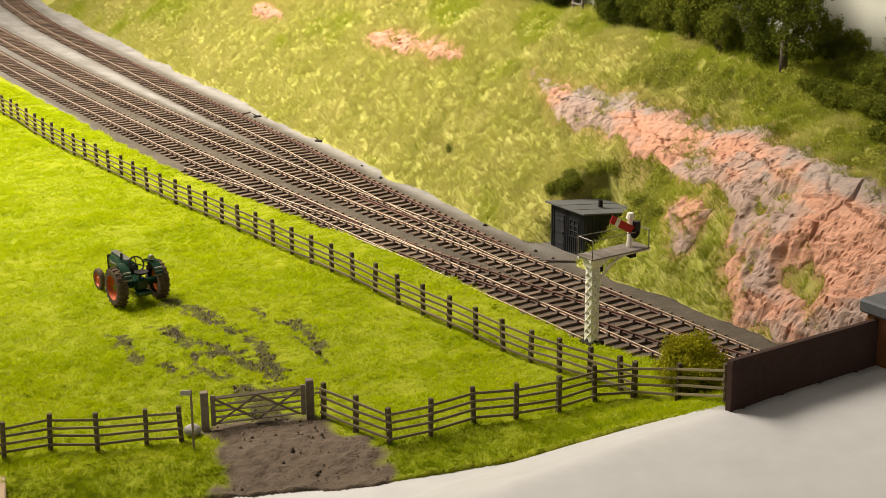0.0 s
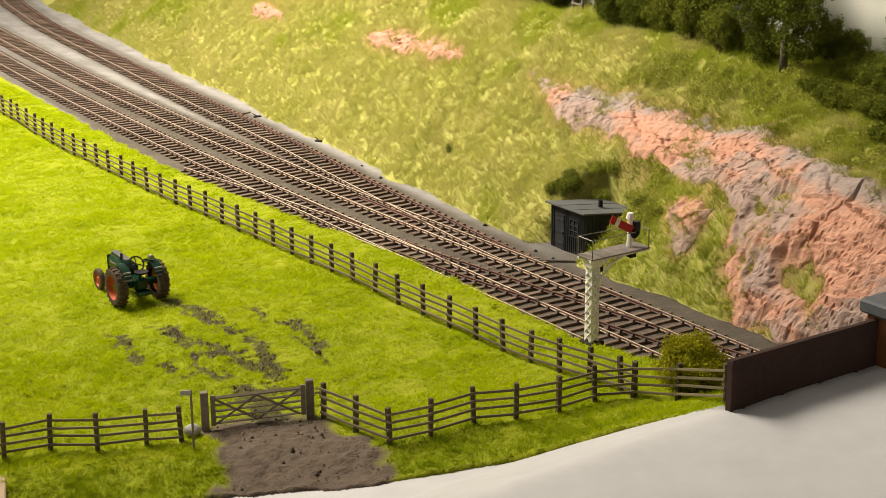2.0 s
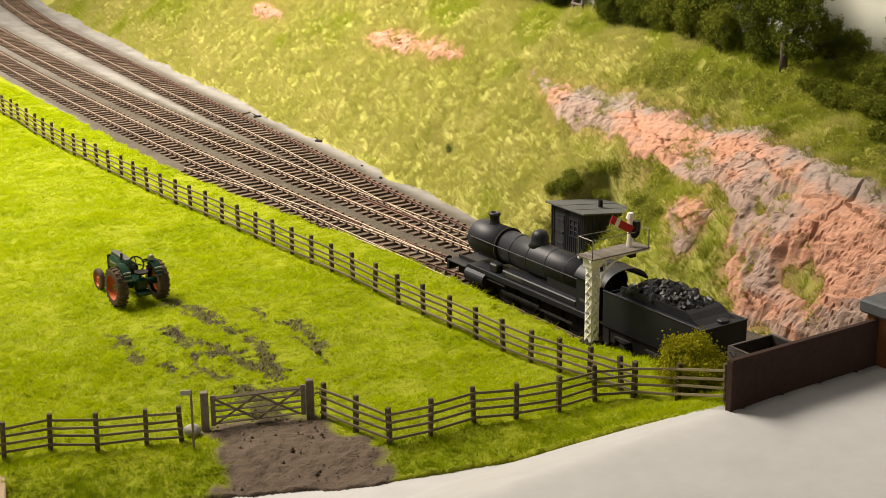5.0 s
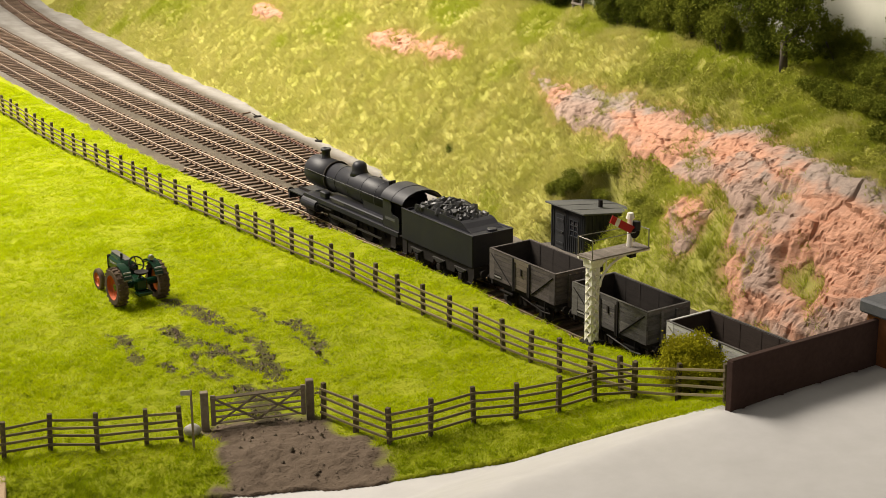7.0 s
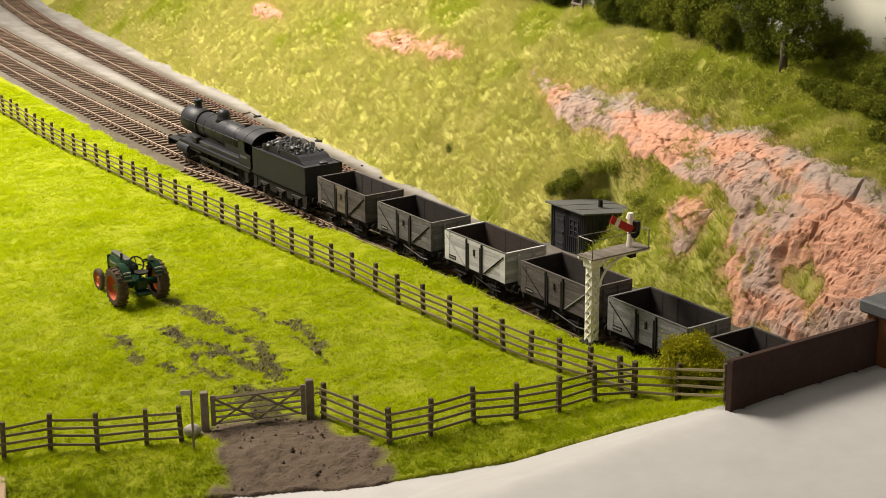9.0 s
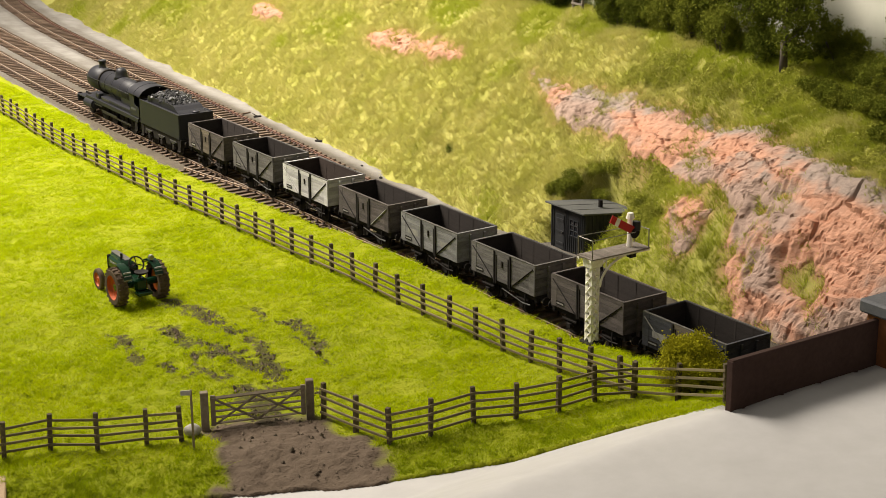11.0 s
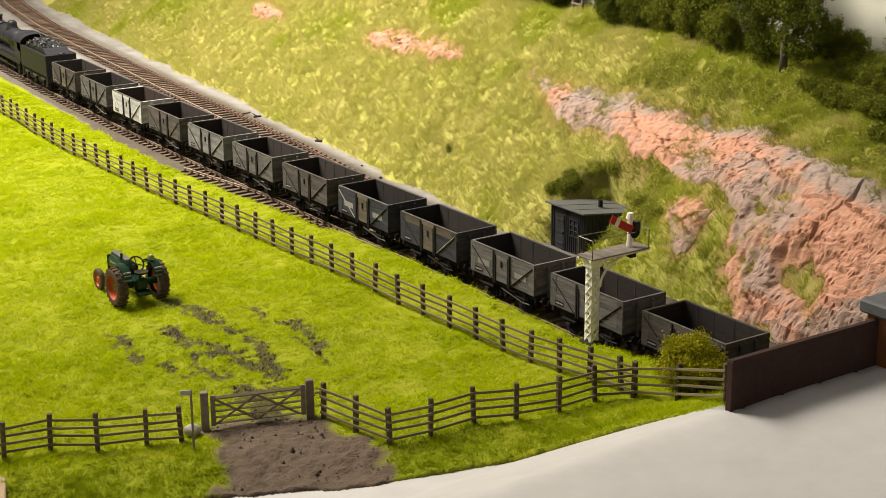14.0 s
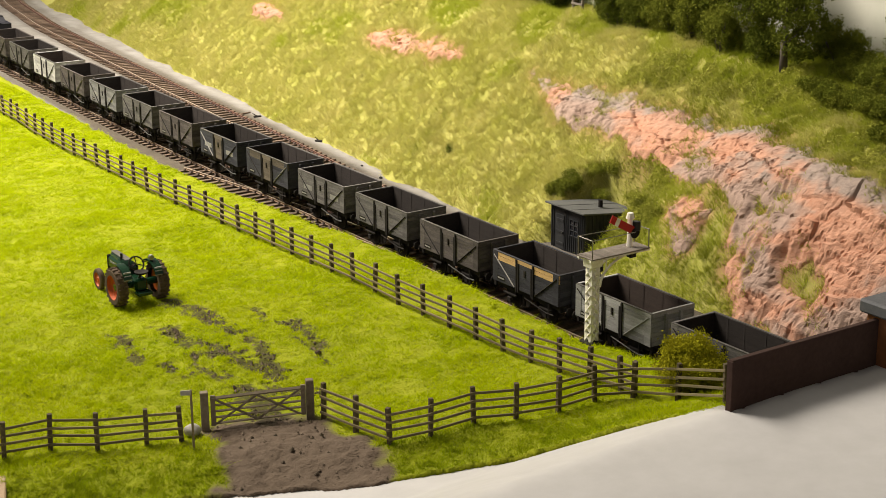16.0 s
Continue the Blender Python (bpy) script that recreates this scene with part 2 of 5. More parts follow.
# ---- mesh helpers; all sizes in full-size metres, scaled by K on the top-level thing ----
def thing(name, label, category, group="", kind="", m=None):
    ob = new(name)
    ob.empty_display_size = 0.01
    ob.matrix_world = m if m is not None else Matrix()
    ob.scale = (K, K, K)
    return tagged(ob, label, category, group, kind)


def at(s, v, z, turn=0.0):
    """A pose on the plan: turn 0 has x along the line towards the far end, y to the near side."""
    x, y = plan(s, v)
    return pose(float(x) * K, float(y) * K, z * K, 0, 0, 124 + turn)


def mesh_of(name, bm, material, flat=True):
    me = bpy.data.meshes.new(name)
    bmesh.ops.recalc_face_normals(bm, faces=bm.faces)
    bm.to_mesh(me)
    bm.free()
    me.materials.append(M[material])
    if not flat:
        me.polygons.foreach_set("use_smooth", [True] * len(me.polygons))
    return me


def part(name, bm, material, parent, label="", flat=True, m=None):
    ob = new(name, bm if isinstance(bm, bpy.types.Mesh) else mesh_of(name, bm, material, flat))
    ob.parent = parent
    if m is not None:
        ob.matrix_basis = m
    if label:
        ob["label"] = label
    return ob


def solo(name, bm, material, label, category, group="", kind="", m=None, flat=True):
    ob = new(name, bm if isinstance(bm, bpy.types.Mesh) else mesh_of(name, bm, material, flat))
    ob.matrix_world = m if m is not None else Matrix()
    ob.scale = (K, K, K)
    return tagged(ob, label, category, group, kind)


def box(bm, x0, x1, y0, y1, z0, z1, bevel=0.0, turn=None):
    r = bmesh.ops.create_cube(bm, size=1)
    bmesh.ops.scale(bm, vec=(x1 - x0, y1 - y0, z1 - z0), verts=r["verts"])
    bmesh.ops.translate(bm, vec=((x0 + x1) / 2, (y0 + y1) / 2, (z0 + z1) / 2), verts=r["verts"])
    vs = r["verts"]
    if bevel:
        es = list({e for v in vs for e in v.link_edges})
        vs = bmesh.ops.bevel(bm, geom=es, offset=bevel, segments=1, affect="EDGES")["verts"]
    if turn is not None:
        bmesh.ops.transform(bm, matrix=turn, verts=vs)
    return bm


def B(*a, **k):
    return box(bmesh.new(), *a, **k)


def rod(bm, p, q, r, r2=None, n=8):
    p, q = Vector(p), Vector(q)
    d = q - p
    m = Matrix.Translation((p + q) / 2) @ d.to_track_quat("Z", "Y").to_matrix().to_4x4()
    bmesh.ops.create_cone(bm, cap_ends=True, segments=n, radius1=r, radius2=r if r2 is None else r2, depth=d.length, matrix=m)
    return bm


def R(*a, **k):
    return rod(bmesh.new(), *a, **k)


def lathe(bm, profile, n=24, m=None, close=True):
    """Turns (radius, height) pairs round z."""
    rings = []
    for r, z in profile:
        rings.append([bm.verts.new((r * math.cos(2 * math.pi * i / n), r * math.sin(2 * math.pi * i / n), z)) for i in range(n)])
    for a, b in zip(rings, rings[1:]):
        for i in range(n):
            bm.faces.new((a[i], a[(i + 1) % n], b[(i + 1) % n], b[i]))
    if close:
        bm.faces.new(rings[0])
        bm.faces.new(rings[-1])
    if m is not None:
        bmesh.ops.transform(bm, matrix=m, verts=[v for r in rings for v in r])
    return bm


def prism(bm, outline, y0, y1):
    """An outline in x and z, drawn out along y."""
    a = [bm.verts.new((x, y0, z)) for x, z in outline]
    b = [bm.verts.new((x, y1, z)) for x, z in outline]
    bm.faces.new(a)
    bm.faces.new(b)
    for i in range(len(a)):
        j = (i + 1) % len(a)
        bm.faces.new((a[i], a[j], b[j], b[i]))
    return bm


def sheet(name, verts, faces, material, attribute=None, smooth_shaded=True):
    """A large mesh straight from arrays, all triangles or all quads."""
    me = bpy.data.meshes.new(name)
    verts, faces = np.asarray(verts, np.float32), np.asarray(faces, np.int32)
    n, k = faces.shape
    me.vertices.add(len(verts))
    me.vertices.foreach_set("co", verts.ravel())
    me.loops.add(n * k)
    me.loops.foreach_set("vertex_index", faces.ravel())
    me.polygons.add(n)
    me.polygons.foreach_set("loop_start", np.arange(0, n * k, k, dtype=np.int32))
    me.polygons.foreach_set("loop_total", np.full(n, k, np.int32))
    me.polygons.foreach_set("use_smooth", np.full(n, smooth_shaded))
    me.update(calc_edges=True)
    for key, values in (attribute or {}).items():
        me.attributes.new(key, "FLOAT", "POINT").data.foreach_set("value", np.asarray(values, np.float32))
    me.materials.append(M[material])
    return me


def grid(us, vs):
    u, v = np.meshgrid(us, vs, indexing="ij")
    i = np.arange(len(us) * len(vs)).reshape(len(us), len(vs))
    f = np.stack([i[:-1, :-1], i[1:, :-1], i[1:, 1:], i[:-1, 1:]], -1).reshape(-1, 4)
    return u.ravel(), v.ravel(), f


def near_any(s, v, strokes):
    """Distance on the plan to a set of strokes (s0, v0, s1, v1, half width), less the width."""
    best = np.full(np.shape(s), 99.0)
    for a, b, c, d, w in strokes:
        t = np.clip(((s - a) * (c - a) + (v - b) * (d - b)) / ((c - a) ** 2 + (d - b) ** 2 + 1e-9), 0, 1)
        best = np.minimum(best, np.hypot(s - a - t * (c - a), v - b - t * (d - b)) - w)
    return best


def inside(s, v, ring):
    """Signed distance to a ring on the plan: positive inside."""
    s, v = np.asarray(s, float), np.asarray(v, float)
    d, odd = np.full(s.shape, 1e9), np.zeros(s.shape, bool)
    for (a, b), (c, e) in zip(ring, ring[1:] + ring[:1]):
        t = np.clip(((s - a) * (c - a) + (v - b) * (e - b)) / ((c - a) ** 2 + (e - b) ** 2 + 1e-9), 0, 1)
        d = np.minimum(d, np.hypot(s - a - t * (c - a), v - b - t * (e - b)))
        cut = ((b > v) != (e > v)) & (s < (c - a) * (v - b) / ((e - b) if e != b else 1e-9) + a)
        odd ^= cut
    return np.where(odd, d, -d)


# ---- ground ----
RUTS = [(-4.0, -14.5, -2.3, -14.2, 0.34), (-2.3, -14.2, 0.2, -14.2, 0.46), (0.2, -14.2, 2.0, -14.1, 0.30), (-1.0, -16.3, 0.4, -16.3, 0.32), (0.4, -16.3, 2.1, -16.5, 0.34),
        (2.1, -16.5, 2.1, -15.8, 0.26), (2.1, -15.8, 3.9, -15.6, 0.30), (3.1, -16.7, 3.9, -15.9, 0.34), (3.9, -15.6, 5.2, -15.4, 0.36), (5.2, -15.4, 6.4, -15.0, 0.34),
        (3.0, -16.7, 5.0, -17.4, 0.28), (5.0, -17.2, 6.3, -16.8, 0.30), (2.9, -13.8, 5.2, -14.3, 0.36), (5.2, -14.3, 7.4, -15.0, 0.40), (2.0, -11.5, 3.7, -11.6, 0.38),
        (3.7, -11.6, 5.5, -12.1, 0.36), (5.5, -12.1, 7.2, -12.6, 0.24), (-1.3, -18.5, 0.5, -18.6, 0.24), (0.5, -18.6, 2.1, -18.9, 0.2), (-0.3, -11.9, 1.3, -12.4, 0.18),
        (3.2, -18.2, 4.8, -18.3, 0.18), (7.6, -16.8, 9.6, -14.8, 0.35), (8.5, -16.6, 11, -17.4, 0.6), (12.4, -26.5, 13.4, -25.3, 0.45)]
GATEWAY = [(9.9, -20.0), (11.6, -15.8), (14.5, -15.9), (17.0, -15.7), (19.6, -16.6), (24, -19), (22, -26), (16.2, -22.9), (14.2, -20.9), (12.2, -20.2)]


def earth_on_field(s, v):
    ruts = smooth(-near_any(s, v, RUTS) + 0.40 * fbm(s * 3.1, v * 3.1, 4) + 0.05, -0.2, 0.16)
    way = smooth(inside(s, v, GATEWAY) + 0.35 * fbm(s * 1.1, v * 1.1, 3), -0.3, 0.35)
    return ruts, way


s, v, f = grid(np.concatenate([np.arange(-128, -10, 0.4), np.arange(-10, 27.3, 0.12)]), np.concatenate([np.arange(-48, -28, 0.5), np.arange(-28, -10, 0.12), np.arange(-10, -0.6, 0.22)]))
x, y = plan(s, v)
mud, earth = earth_on_field(s, v)
bareness = np.maximum(earth, mud)
z = field_z(s, v) + turf_z(s, v) * (1 - bareness) - 0.05 * bareness + bareness * (0.05 * fbm(s * 1.1, v * 1.1, 2) + 0.06 * fbm(s * 3.6, v * 3.6, 3) + 0.06 * np.abs(fbm(0.9 * s - 1.6 * v, 2.2 * s + 0.8 * v, 3)))
keep = (y[f].mean(1) > road_edge(x[f].mean(1))) & (s[f].mean(1) < 27.2)
field = solo("ground_field", sheet("ground_field", np.stack([x, y, z], -1), f[keep], "field", {"earth": earth, "mud": mud * 0.85}), None,
             "bright green model pasture with muddy tyre ruts", "ground", kind="structure")
mod = field.modifiers.new("thickness", "SOLIDIFY")
mod.thickness, mod.offset = 0.35, -1

s, v, f = grid(np.concatenate([np.arange(-135, 30, 0.5), np.arange(30, 190, 4)]), np.arange(-3.6, 22.1, 0.3))
x, y = plan(s, v)
line_far = far_line(np.minimum(s, 2))
cess = np.maximum(smooth(v, line_far + 1.5, line_far + 2.6), 0.9 * smooth(-s, 22, 40) * smooth(v, mid_line(s) + 1.5, mid_line(s) + 2.3) * smooth(-v, -line_far + 1.2, -line_far + 1.8))
cess = np.maximum(cess, smooth(-s, 40, 55) * smooth(-v, 1.7 - near_line(s), 2.3 - near_line(s)))
# beyond the cess itself, the whole bed turns paler towards the far end
cess = np.maximum(cess, 0.5 * smooth(-s, 45, 85))
cess = np.clip(cess * smooth(-s, -9, 22) * (0.85 + 0.22 * fbm(s * 0.7, v * 1.1, 4)), 0, 1)
z = -0.28 + 0.03 * fbm(s * 1.5, v * 1.5, 2)
solo("ground_trackbed", sheet("ground_trackbed", np.stack([x, y, z], -1), f, "ballast", {"earth": cess}), None,
     "dark ash ballast with a paler trodden cess, paler too at the far end", "ground", kind="structure")

ROCKS = [[(-15.2, 15.3), (-12.7, 14.8), (-8.7, 14.7), (-5.5, 14.6), (-1.1, 14.4), (1.2, 14.5), (4.7, 14.2), (7.2, 13.7), (10.2, 12.9), (13.5, 11.6), (16, 11.1), (18.1, 10.9), (21.4, 7.6), (17.7, 6.9), (16.1, 6.9), (14.8, 6.8), (12.7, 6.8), (11.5, 6.8), (10.7, 7.4), (9.9, 7.8), (10.2, 8.3), (8.8, 9), (8.8, 9.6), (7.4, 10.1), (5.6, 10.9), (1.2, 11.6), (-2.2, 12.2), (-5.9, 12.9), (-8.9, 12.8), (-11.1, 13.5)],
         [(3.2, 9.9), (5.2, 10), (6.8, 9.7), (6.9, 9.1), (6.8, 8.4), (6.3, 8.2), (4.7, 9)],
         [(-36.7, 16.6), (-34.4, 17.1), (-30.8, 17.1), (-25.7, 16.5), (-23.9, 15.9), (-26.1, 15.4), (-30.5, 16), (-34.3, 16)],
         [(-57.6, 18.1), (-56, 18.6), (-52.4, 18.3), (-50.8, 17.3), (-53.9, 17.2), (-56, 17.4)]]
TUFTS = [(10.7, 8.2, 11.1, 8.1, 0.28), (13.7, 8.1, 15.2, 8.0, 0.55), (10.6, 10.3, 12.0, 10.0, 0.15), (9.5, 10.0, 10.7, 9.6, 0.2)]


def rock_at(s, v):
    d = np.full(np.shape(s), -99.0)
    for ring in ROCKS:
        d = np.maximum(d, inside(s, v, ring))
    return np.minimum(d + 0.28 * fbm(s * 0.9, v * 0.9, 3) + 0.08 * fbm(s * 4, v * 4, 2), near_any(s, v, TUFTS) + 0.25 * fbm(s * 2, v * 2, 2))


s, v, f = grid(np.arange(-135, 45, 0.4), np.concatenate([np.arange(4.5, 26, 0.3), np.arange(26, 56, 1.5)]))
x, y = plan(s, v)
z = bank_z(s, v)
bare = np.clip(smooth(rock_at(s, v), -0.7, 0.1), 0, 1)
keep = (v[f].mean(1) > foot(s[f].mean(1)) - 2.6)
solo("ground_bank", sheet("ground_bank", np.stack([x, y, z], -1), f[keep], "bank", {"earth": bare}), None,
     "grassy cutting side of straw and green static grass", "ground", kind="structure")


def facets(a, b, seed, tilt):
    """Broken stone: each cell of the plane is a tilted flat; also how near the crack between two cells is."""
    i0, j0 = np.floor(a), np.floor(b)
    first, second, height = np.full(a.shape, 9.0), np.full(a.shape, 9.0), np.zeros(a.shape)
    for di in (-1, 0, 1):
        for dj in (-1, 0, 1):
            i, j = i0 + di, j0 + dj
            ca, cb = i + hash2(i + seed, j), j + hash2(i, j + seed * 1.7)
            d = np.hypot(a - ca, b - cb)
            plane = hash2(i * 1.3 + seed, j * 0.7) - 0.5 + tilt * ((a - ca) * (hash2(i, j * 2.1 + seed) - 0.5) + (b - cb) * (hash2(i * 1.9, j + seed * 3) - 0.25))
            nearer = d < first
            second = np.where(nearer, first, np.minimum(second, d))
            height = np.where(nearer, plane, height)
            first = np.where(nearer, d, first)
    return height, second - first


def rock_face(name, s0, s1, v0, v1, step, label, material):
    """A patch of broken sandstone that stands proud of the bank wherever the rock comes through."""
    s, v, f = grid(np.arange(s0, s1, step), np.arange(v0, v1, step))
    m = rock_at(s, v)
    h = bank_z(s, v)
    # u runs along the face and w up it, both tipped with the bedding
    up = h * 1.15 + 0.35 * v
    u, w = 0.95 * s + 0.3 * up, up - 0.22 * s + 0.35 * fbm(s * 0.35, up * 0.4, 2)
    slab, edge = facets(u * 0.38, w * 0.75, 3, 0.9)
    block, split = facets(u * 1.1 + 5, w * 1.9, 5, 1.0)
    chip, nick = facets(u * 2.9, w * 4.2 + 7, 8, 1.1)
    broken = smooth(fbm(u * 0.22 + 3.7, w * 0.3 + 1.2, 3) + 0.3 * smooth(h, 3.0, 5.5), 0.1, 0.8)
    beds = np.abs((w * 2.6 + 0.25 * fbm(u * 0.6, w * 2, 2)) % 1 - 0.5)
    flutes = np.abs(fbm(u * 2.1 + 0.5 * w, w * 0.3 + 5, 3)) * smooth(vnoise(u * 0.25 + 4, w * 0.4), -0.2, 0.4)
    out = 0.22 * slab + (0.02 + 0.15 * broken) * block + (0.008 + 0.05 * broken) * chip + 0.05 * fbm(u * 0.5, w * 0.7, 3) + 0.10 * flutes + 0.012 * fbm(u * 5, w * 9, 3)
    out = out - 0.09 * smooth(-edge, -0.06, 0) - 0.09 * broken * smooth(-split, -0.1, 0) - 0.05 * smooth(-beds, -0.09, 0) * (1 - broken)
    push = np.where(m > -0.5, smooth(m, -0.35, 0.7) * (0.45 + out) * (1 - 0.4 * smooth(h, 5.6, 6.8)), 0) - 0.35 * smooth(-m, 0.0, 0.5)
    # the bank leans towards the line, so the rock is pushed out of it along its slope
    pv, pz = -0.72 * push, 0.62 * push
    x, y = plan(s, v + pv)
    ok = (m[f].max(1) > -0.6)
    grey = np.clip(smooth(fbm(u * 0.3 + 9, w * 0.5, 4) + 0.25 * chip + 0.2 * block + 0.25 * smooth(h, 2.5, 5), -0.15, 0.65) * 0.8 + 0.6 * smooth(h + 0.5 * fbm(u, w, 2), 5.3, 6.8), 0, 1) * (1.0 if s1 > 0 else 0.2)
    return solo(name, sheet(name, np.stack([x, y, h + pz], -1), f[ok], material, {"earth": grey}, False), None, label, "rock face", kind="structure")


rock_face("rock_cutting", -16, 24.2, 6.0, 16.9, 0.085, "broken red sandstone face of the cutting", "rock")
rock_face("rock_outcrop", -38, -23, 14.6, 18, 0.12, "small red sandstone outcrop in the grass", "rock")
rock_face("rock_outcrop", -59.5, -50, 16.3, 19.4, 0.14, "small red earth scar in the grass", "rock")

# the pale road in front, which climbs on to the bridge
def road_z(s, v):
    z = 0.9 - 0.03 * np.clip(-6 - v, 0, 26) + 0.12 * np.clip(s - 12, 0, 15) + 0.31 * np.clip(s - 21, 0, 6)
    return z + np.interp(s, [-130, -51, -25, -8, 0], [-1.15, -1.0, -0.6, -0.1, 0]) + 0.10 * fbm(s * 0.25, v * 0.25, 2) * (1 - smooth(s, 19, 25)) - 0.10 - 0.12 * (1 - smooth(s, 22, 26)) - 0.5 * (1 - smooth(s, 18, 24))


x, y, f = grid(np.arange(-70, 75, 0.5), np.arange(18, 90, 0.5))
s, v = unplan(x, y)
z = road_z(s, v)
sm, xm, ym = s[f].mean(1), x[f].mean(1), y[f].mean(1)
keep = ((ym < road_edge(xm) + 0.9) & (xm < 9.4)) | ((sm > 27.05) & (xm > 9.2) & (v[f].mean(1) < 14))
road = solo("road", sheet("road", np.stack([x, y, z], -1), f[keep], "road"), None, "smooth off-white road surface of the model", "road", kind="structure")
mod = road.modifiers.new("thickness", "SOLIDIFY")
mod.thickness, mod.offset = 0.22, -1

solo("baseboard", B(-110, 130, -75, 190, -7, -1.6), "board", "plywood baseboard under the layout", "baseboard", kind="structure")
solo("floor", B(-330, 330, -300, 420, -86, -84), "floor", "plain grey floor of the room", "floor", kind="structure")
for sx, sy in ((-105, -70), (125, -70), (-105, 185), (125, 185)):
    solo("trestle", B(sx - 4, sx + 4, sy - 4, sy + 4, -84, -7, 0.3), "board", "plain timber leg under the baseboard", "leg", "baseboard legs")
a0 = plan(-70, 22.6)
x0, y0 = (float(c) for c in a0)
length = 125
solo("backdrop", B(0, length, -0.4, 0, 0, 34), "backscene", "pale painted backscene board behind the trees", "backdrop", kind="structure",
     m=pose(x0 * K, y0 * K, -1.5 * K, 0, 0, -56))


# ---- railway ----
def rail_mesh(line, s0, s1, side, sink=0.0):
    """A bullhead-like rail that follows a line of the plan."""
    n = max(2, int((s1 - s0) / 1.0))
    ss = np.linspace(s0, s1, n + 1)
    c = line(ss)
    slope = np.gradient(c, ss)
    nx, ny = -slope / np.hypot(1, slope), 1 / np.hypot(1, slope)
    outline = [(-0.035, 0.0), (0.035, 0.0), (0.035, -0.045), (0.012, -0.06), (0.012, -0.11), (0.04, -0.125), (0.04, -0.15), (-0.04, -0.15), (-0.04, -0.125), (-0.012, -0.11), (-0.012, -0.06), (-0.035, -0.045)]
    verts, faces = [], []
    for o, h in outline:
        off = side * 0.7525 + o
        x, y = plan(ss + off * nx, c + off * ny)
        verts.append(np.stack([x, y, np.full_like(x, h - sink)], -1))
    k = len(outline)
    verts = np.stack(verts, 1).reshape(-1, 3)
    for i in range(n):
        for j in range(k):
            faces.append((i * k + j, i * k + (j + 1) % k, (i + 1) * k + (j + 1) % k, (i + 1) * k + j))
    return verts, faces


def rail(line, s0, s1, side, parent, tone="rail", label="", name="rail"):
    verts, faces = rail_mesh(line, s0, s1, side)
    me = sheet(name, verts, faces, tone, None, False)
    me.materials.append(M["railtop"])
    if tone == "rail":
        k = 12
        idx = np.zeros(len(faces), np.int32)
        idx[::k] = 1
        me.polygons.foreach_set("material_index", idx)
    return part(name, me, tone, parent, label)


near_track = thing("railway_track", "worn bright-topped running line on dark sleepers", "railway track", "tracks", "structure")
mid_track = thing("railway_track", "running line beside the near one, on dark sleepers", "railway track", "tracks", "structure")
far_track = thing("railway_track", "rusty siding that curves away by the bank", "railway track", "tracks", "structure")
crossover = thing("railway_crossover", "reddish crossover rails between the two running lines", "railway track", "tracks", "structure")
trap = thing("trap_siding", "short trap rail running into the grass", "railway track", "tracks", "structure")
for side in (-1, 1):
    rail(near_line, -132, 175, side, near_track)
    rail(mid_line, -132, 60, side, mid_track)
    rail(far_line, -132, -1, side, far_track, "rust" if side > 0 else "rail")
    rail(cross_line, -8, 27, side, crossover, "rust")
rail(trap_line, -29, -3, 1, trap)
rail(trap_line, -12, -3, -1, trap)
for line, s0, s1, side, off in ((near_line, -19, -12, 1, -0.09), (mid_line, -17, -9, 1, -0.5), (mid_line, -17, -9, -1, 0.1), (near_line, 0, 6, -1, 0.1), (mid_line, 4, 9, 1, -0.1)):
    rail(lambda q, l=line, o=off: l(q) + o, s0, s1, side, near_track if line is near_line else mid_track, "rust", name="check_rail")

timbers = {}


def timber(length):
    key = round(length, 1)
    if key not in timbers:
        timbers[key] = mesh_of("sleeper", B(-0.125, 0.125, -key / 2, key / 2, -0.29, -0.155, 0.015), "sleeper")
    return timbers[key]


rng = random.Random(4)
chairs = []
for k in range(-176, 52):
    q = k * 0.745 + 0.1
    here = [(float(near_line(q)), near_track, near_line), (float(mid_line(q)), mid_track, mid_line)]
    if q < 0:
        here.append((float(far_line(q)), far_track, far_line))
    if -8 < q < 26:
        here.append((float(cross_line(q)), crossover, cross_line))
    if -29 < q < -3:
        here.append((float(trap_line(q)), trap, trap_line))
    here.sort(key=lambda e: e[0])
    for c, _, line in here:
        chairs += [(q, c - 0.7525), (q, c + 0.7525)]
    groups = []
    for c, owner, line in here:
        lo, hi = c - 1.32, c + 1.32
        if groups and lo < groups[-1][1]:
            groups[-1][1] = hi
        else:
            groups.append([lo, hi, owner, line])
    for lo, hi, owner, line in groups:
        slope = float(line(q + 0.5) - line(q - 0.5))
        ob = part("sleeper", timber(hi - lo), None, owner)
        x, y = plan(q, (lo + hi) / 2)
        ob.matrix_basis = Matrix.Translation((float(x), float(y), rng.uniform(-0.015, 0.01))) @ pose(0, 0, 0, 0, 0, -56 + math.degrees(math.atan(slope)) * (hi - lo < 2.7) + rng.uniform(-0.8, 0.8))
cv, cf = [], []
for q, c in chairs:
    if q < -75:
        continue
    base = len(cv)
    for dz in (-0.155, -0.06):
        for a, b in ((-0.11, -0.17), (0.11, -0.17), (0.11, 0.17), (-0.11, 0.17)):
            w = 1.0 if dz < -0.1 else 0.62
            x, y = plan(q + a * w, c + b * w)
            cv.append((float(x), float(y), dz))
    cf += [tuple(base + i for i in t) for t in ((4, 5, 6, 7), (0, 1, 5, 4), (1, 2, 6, 5), (2, 3, 7, 6), (3, 0, 4, 7))]
part("rail_chairs", sheet("rail_chairs", cv, cf, "chair", None, False), None, near_track, "small rusty chairs that hold the rails")["kind"] = "stuff"


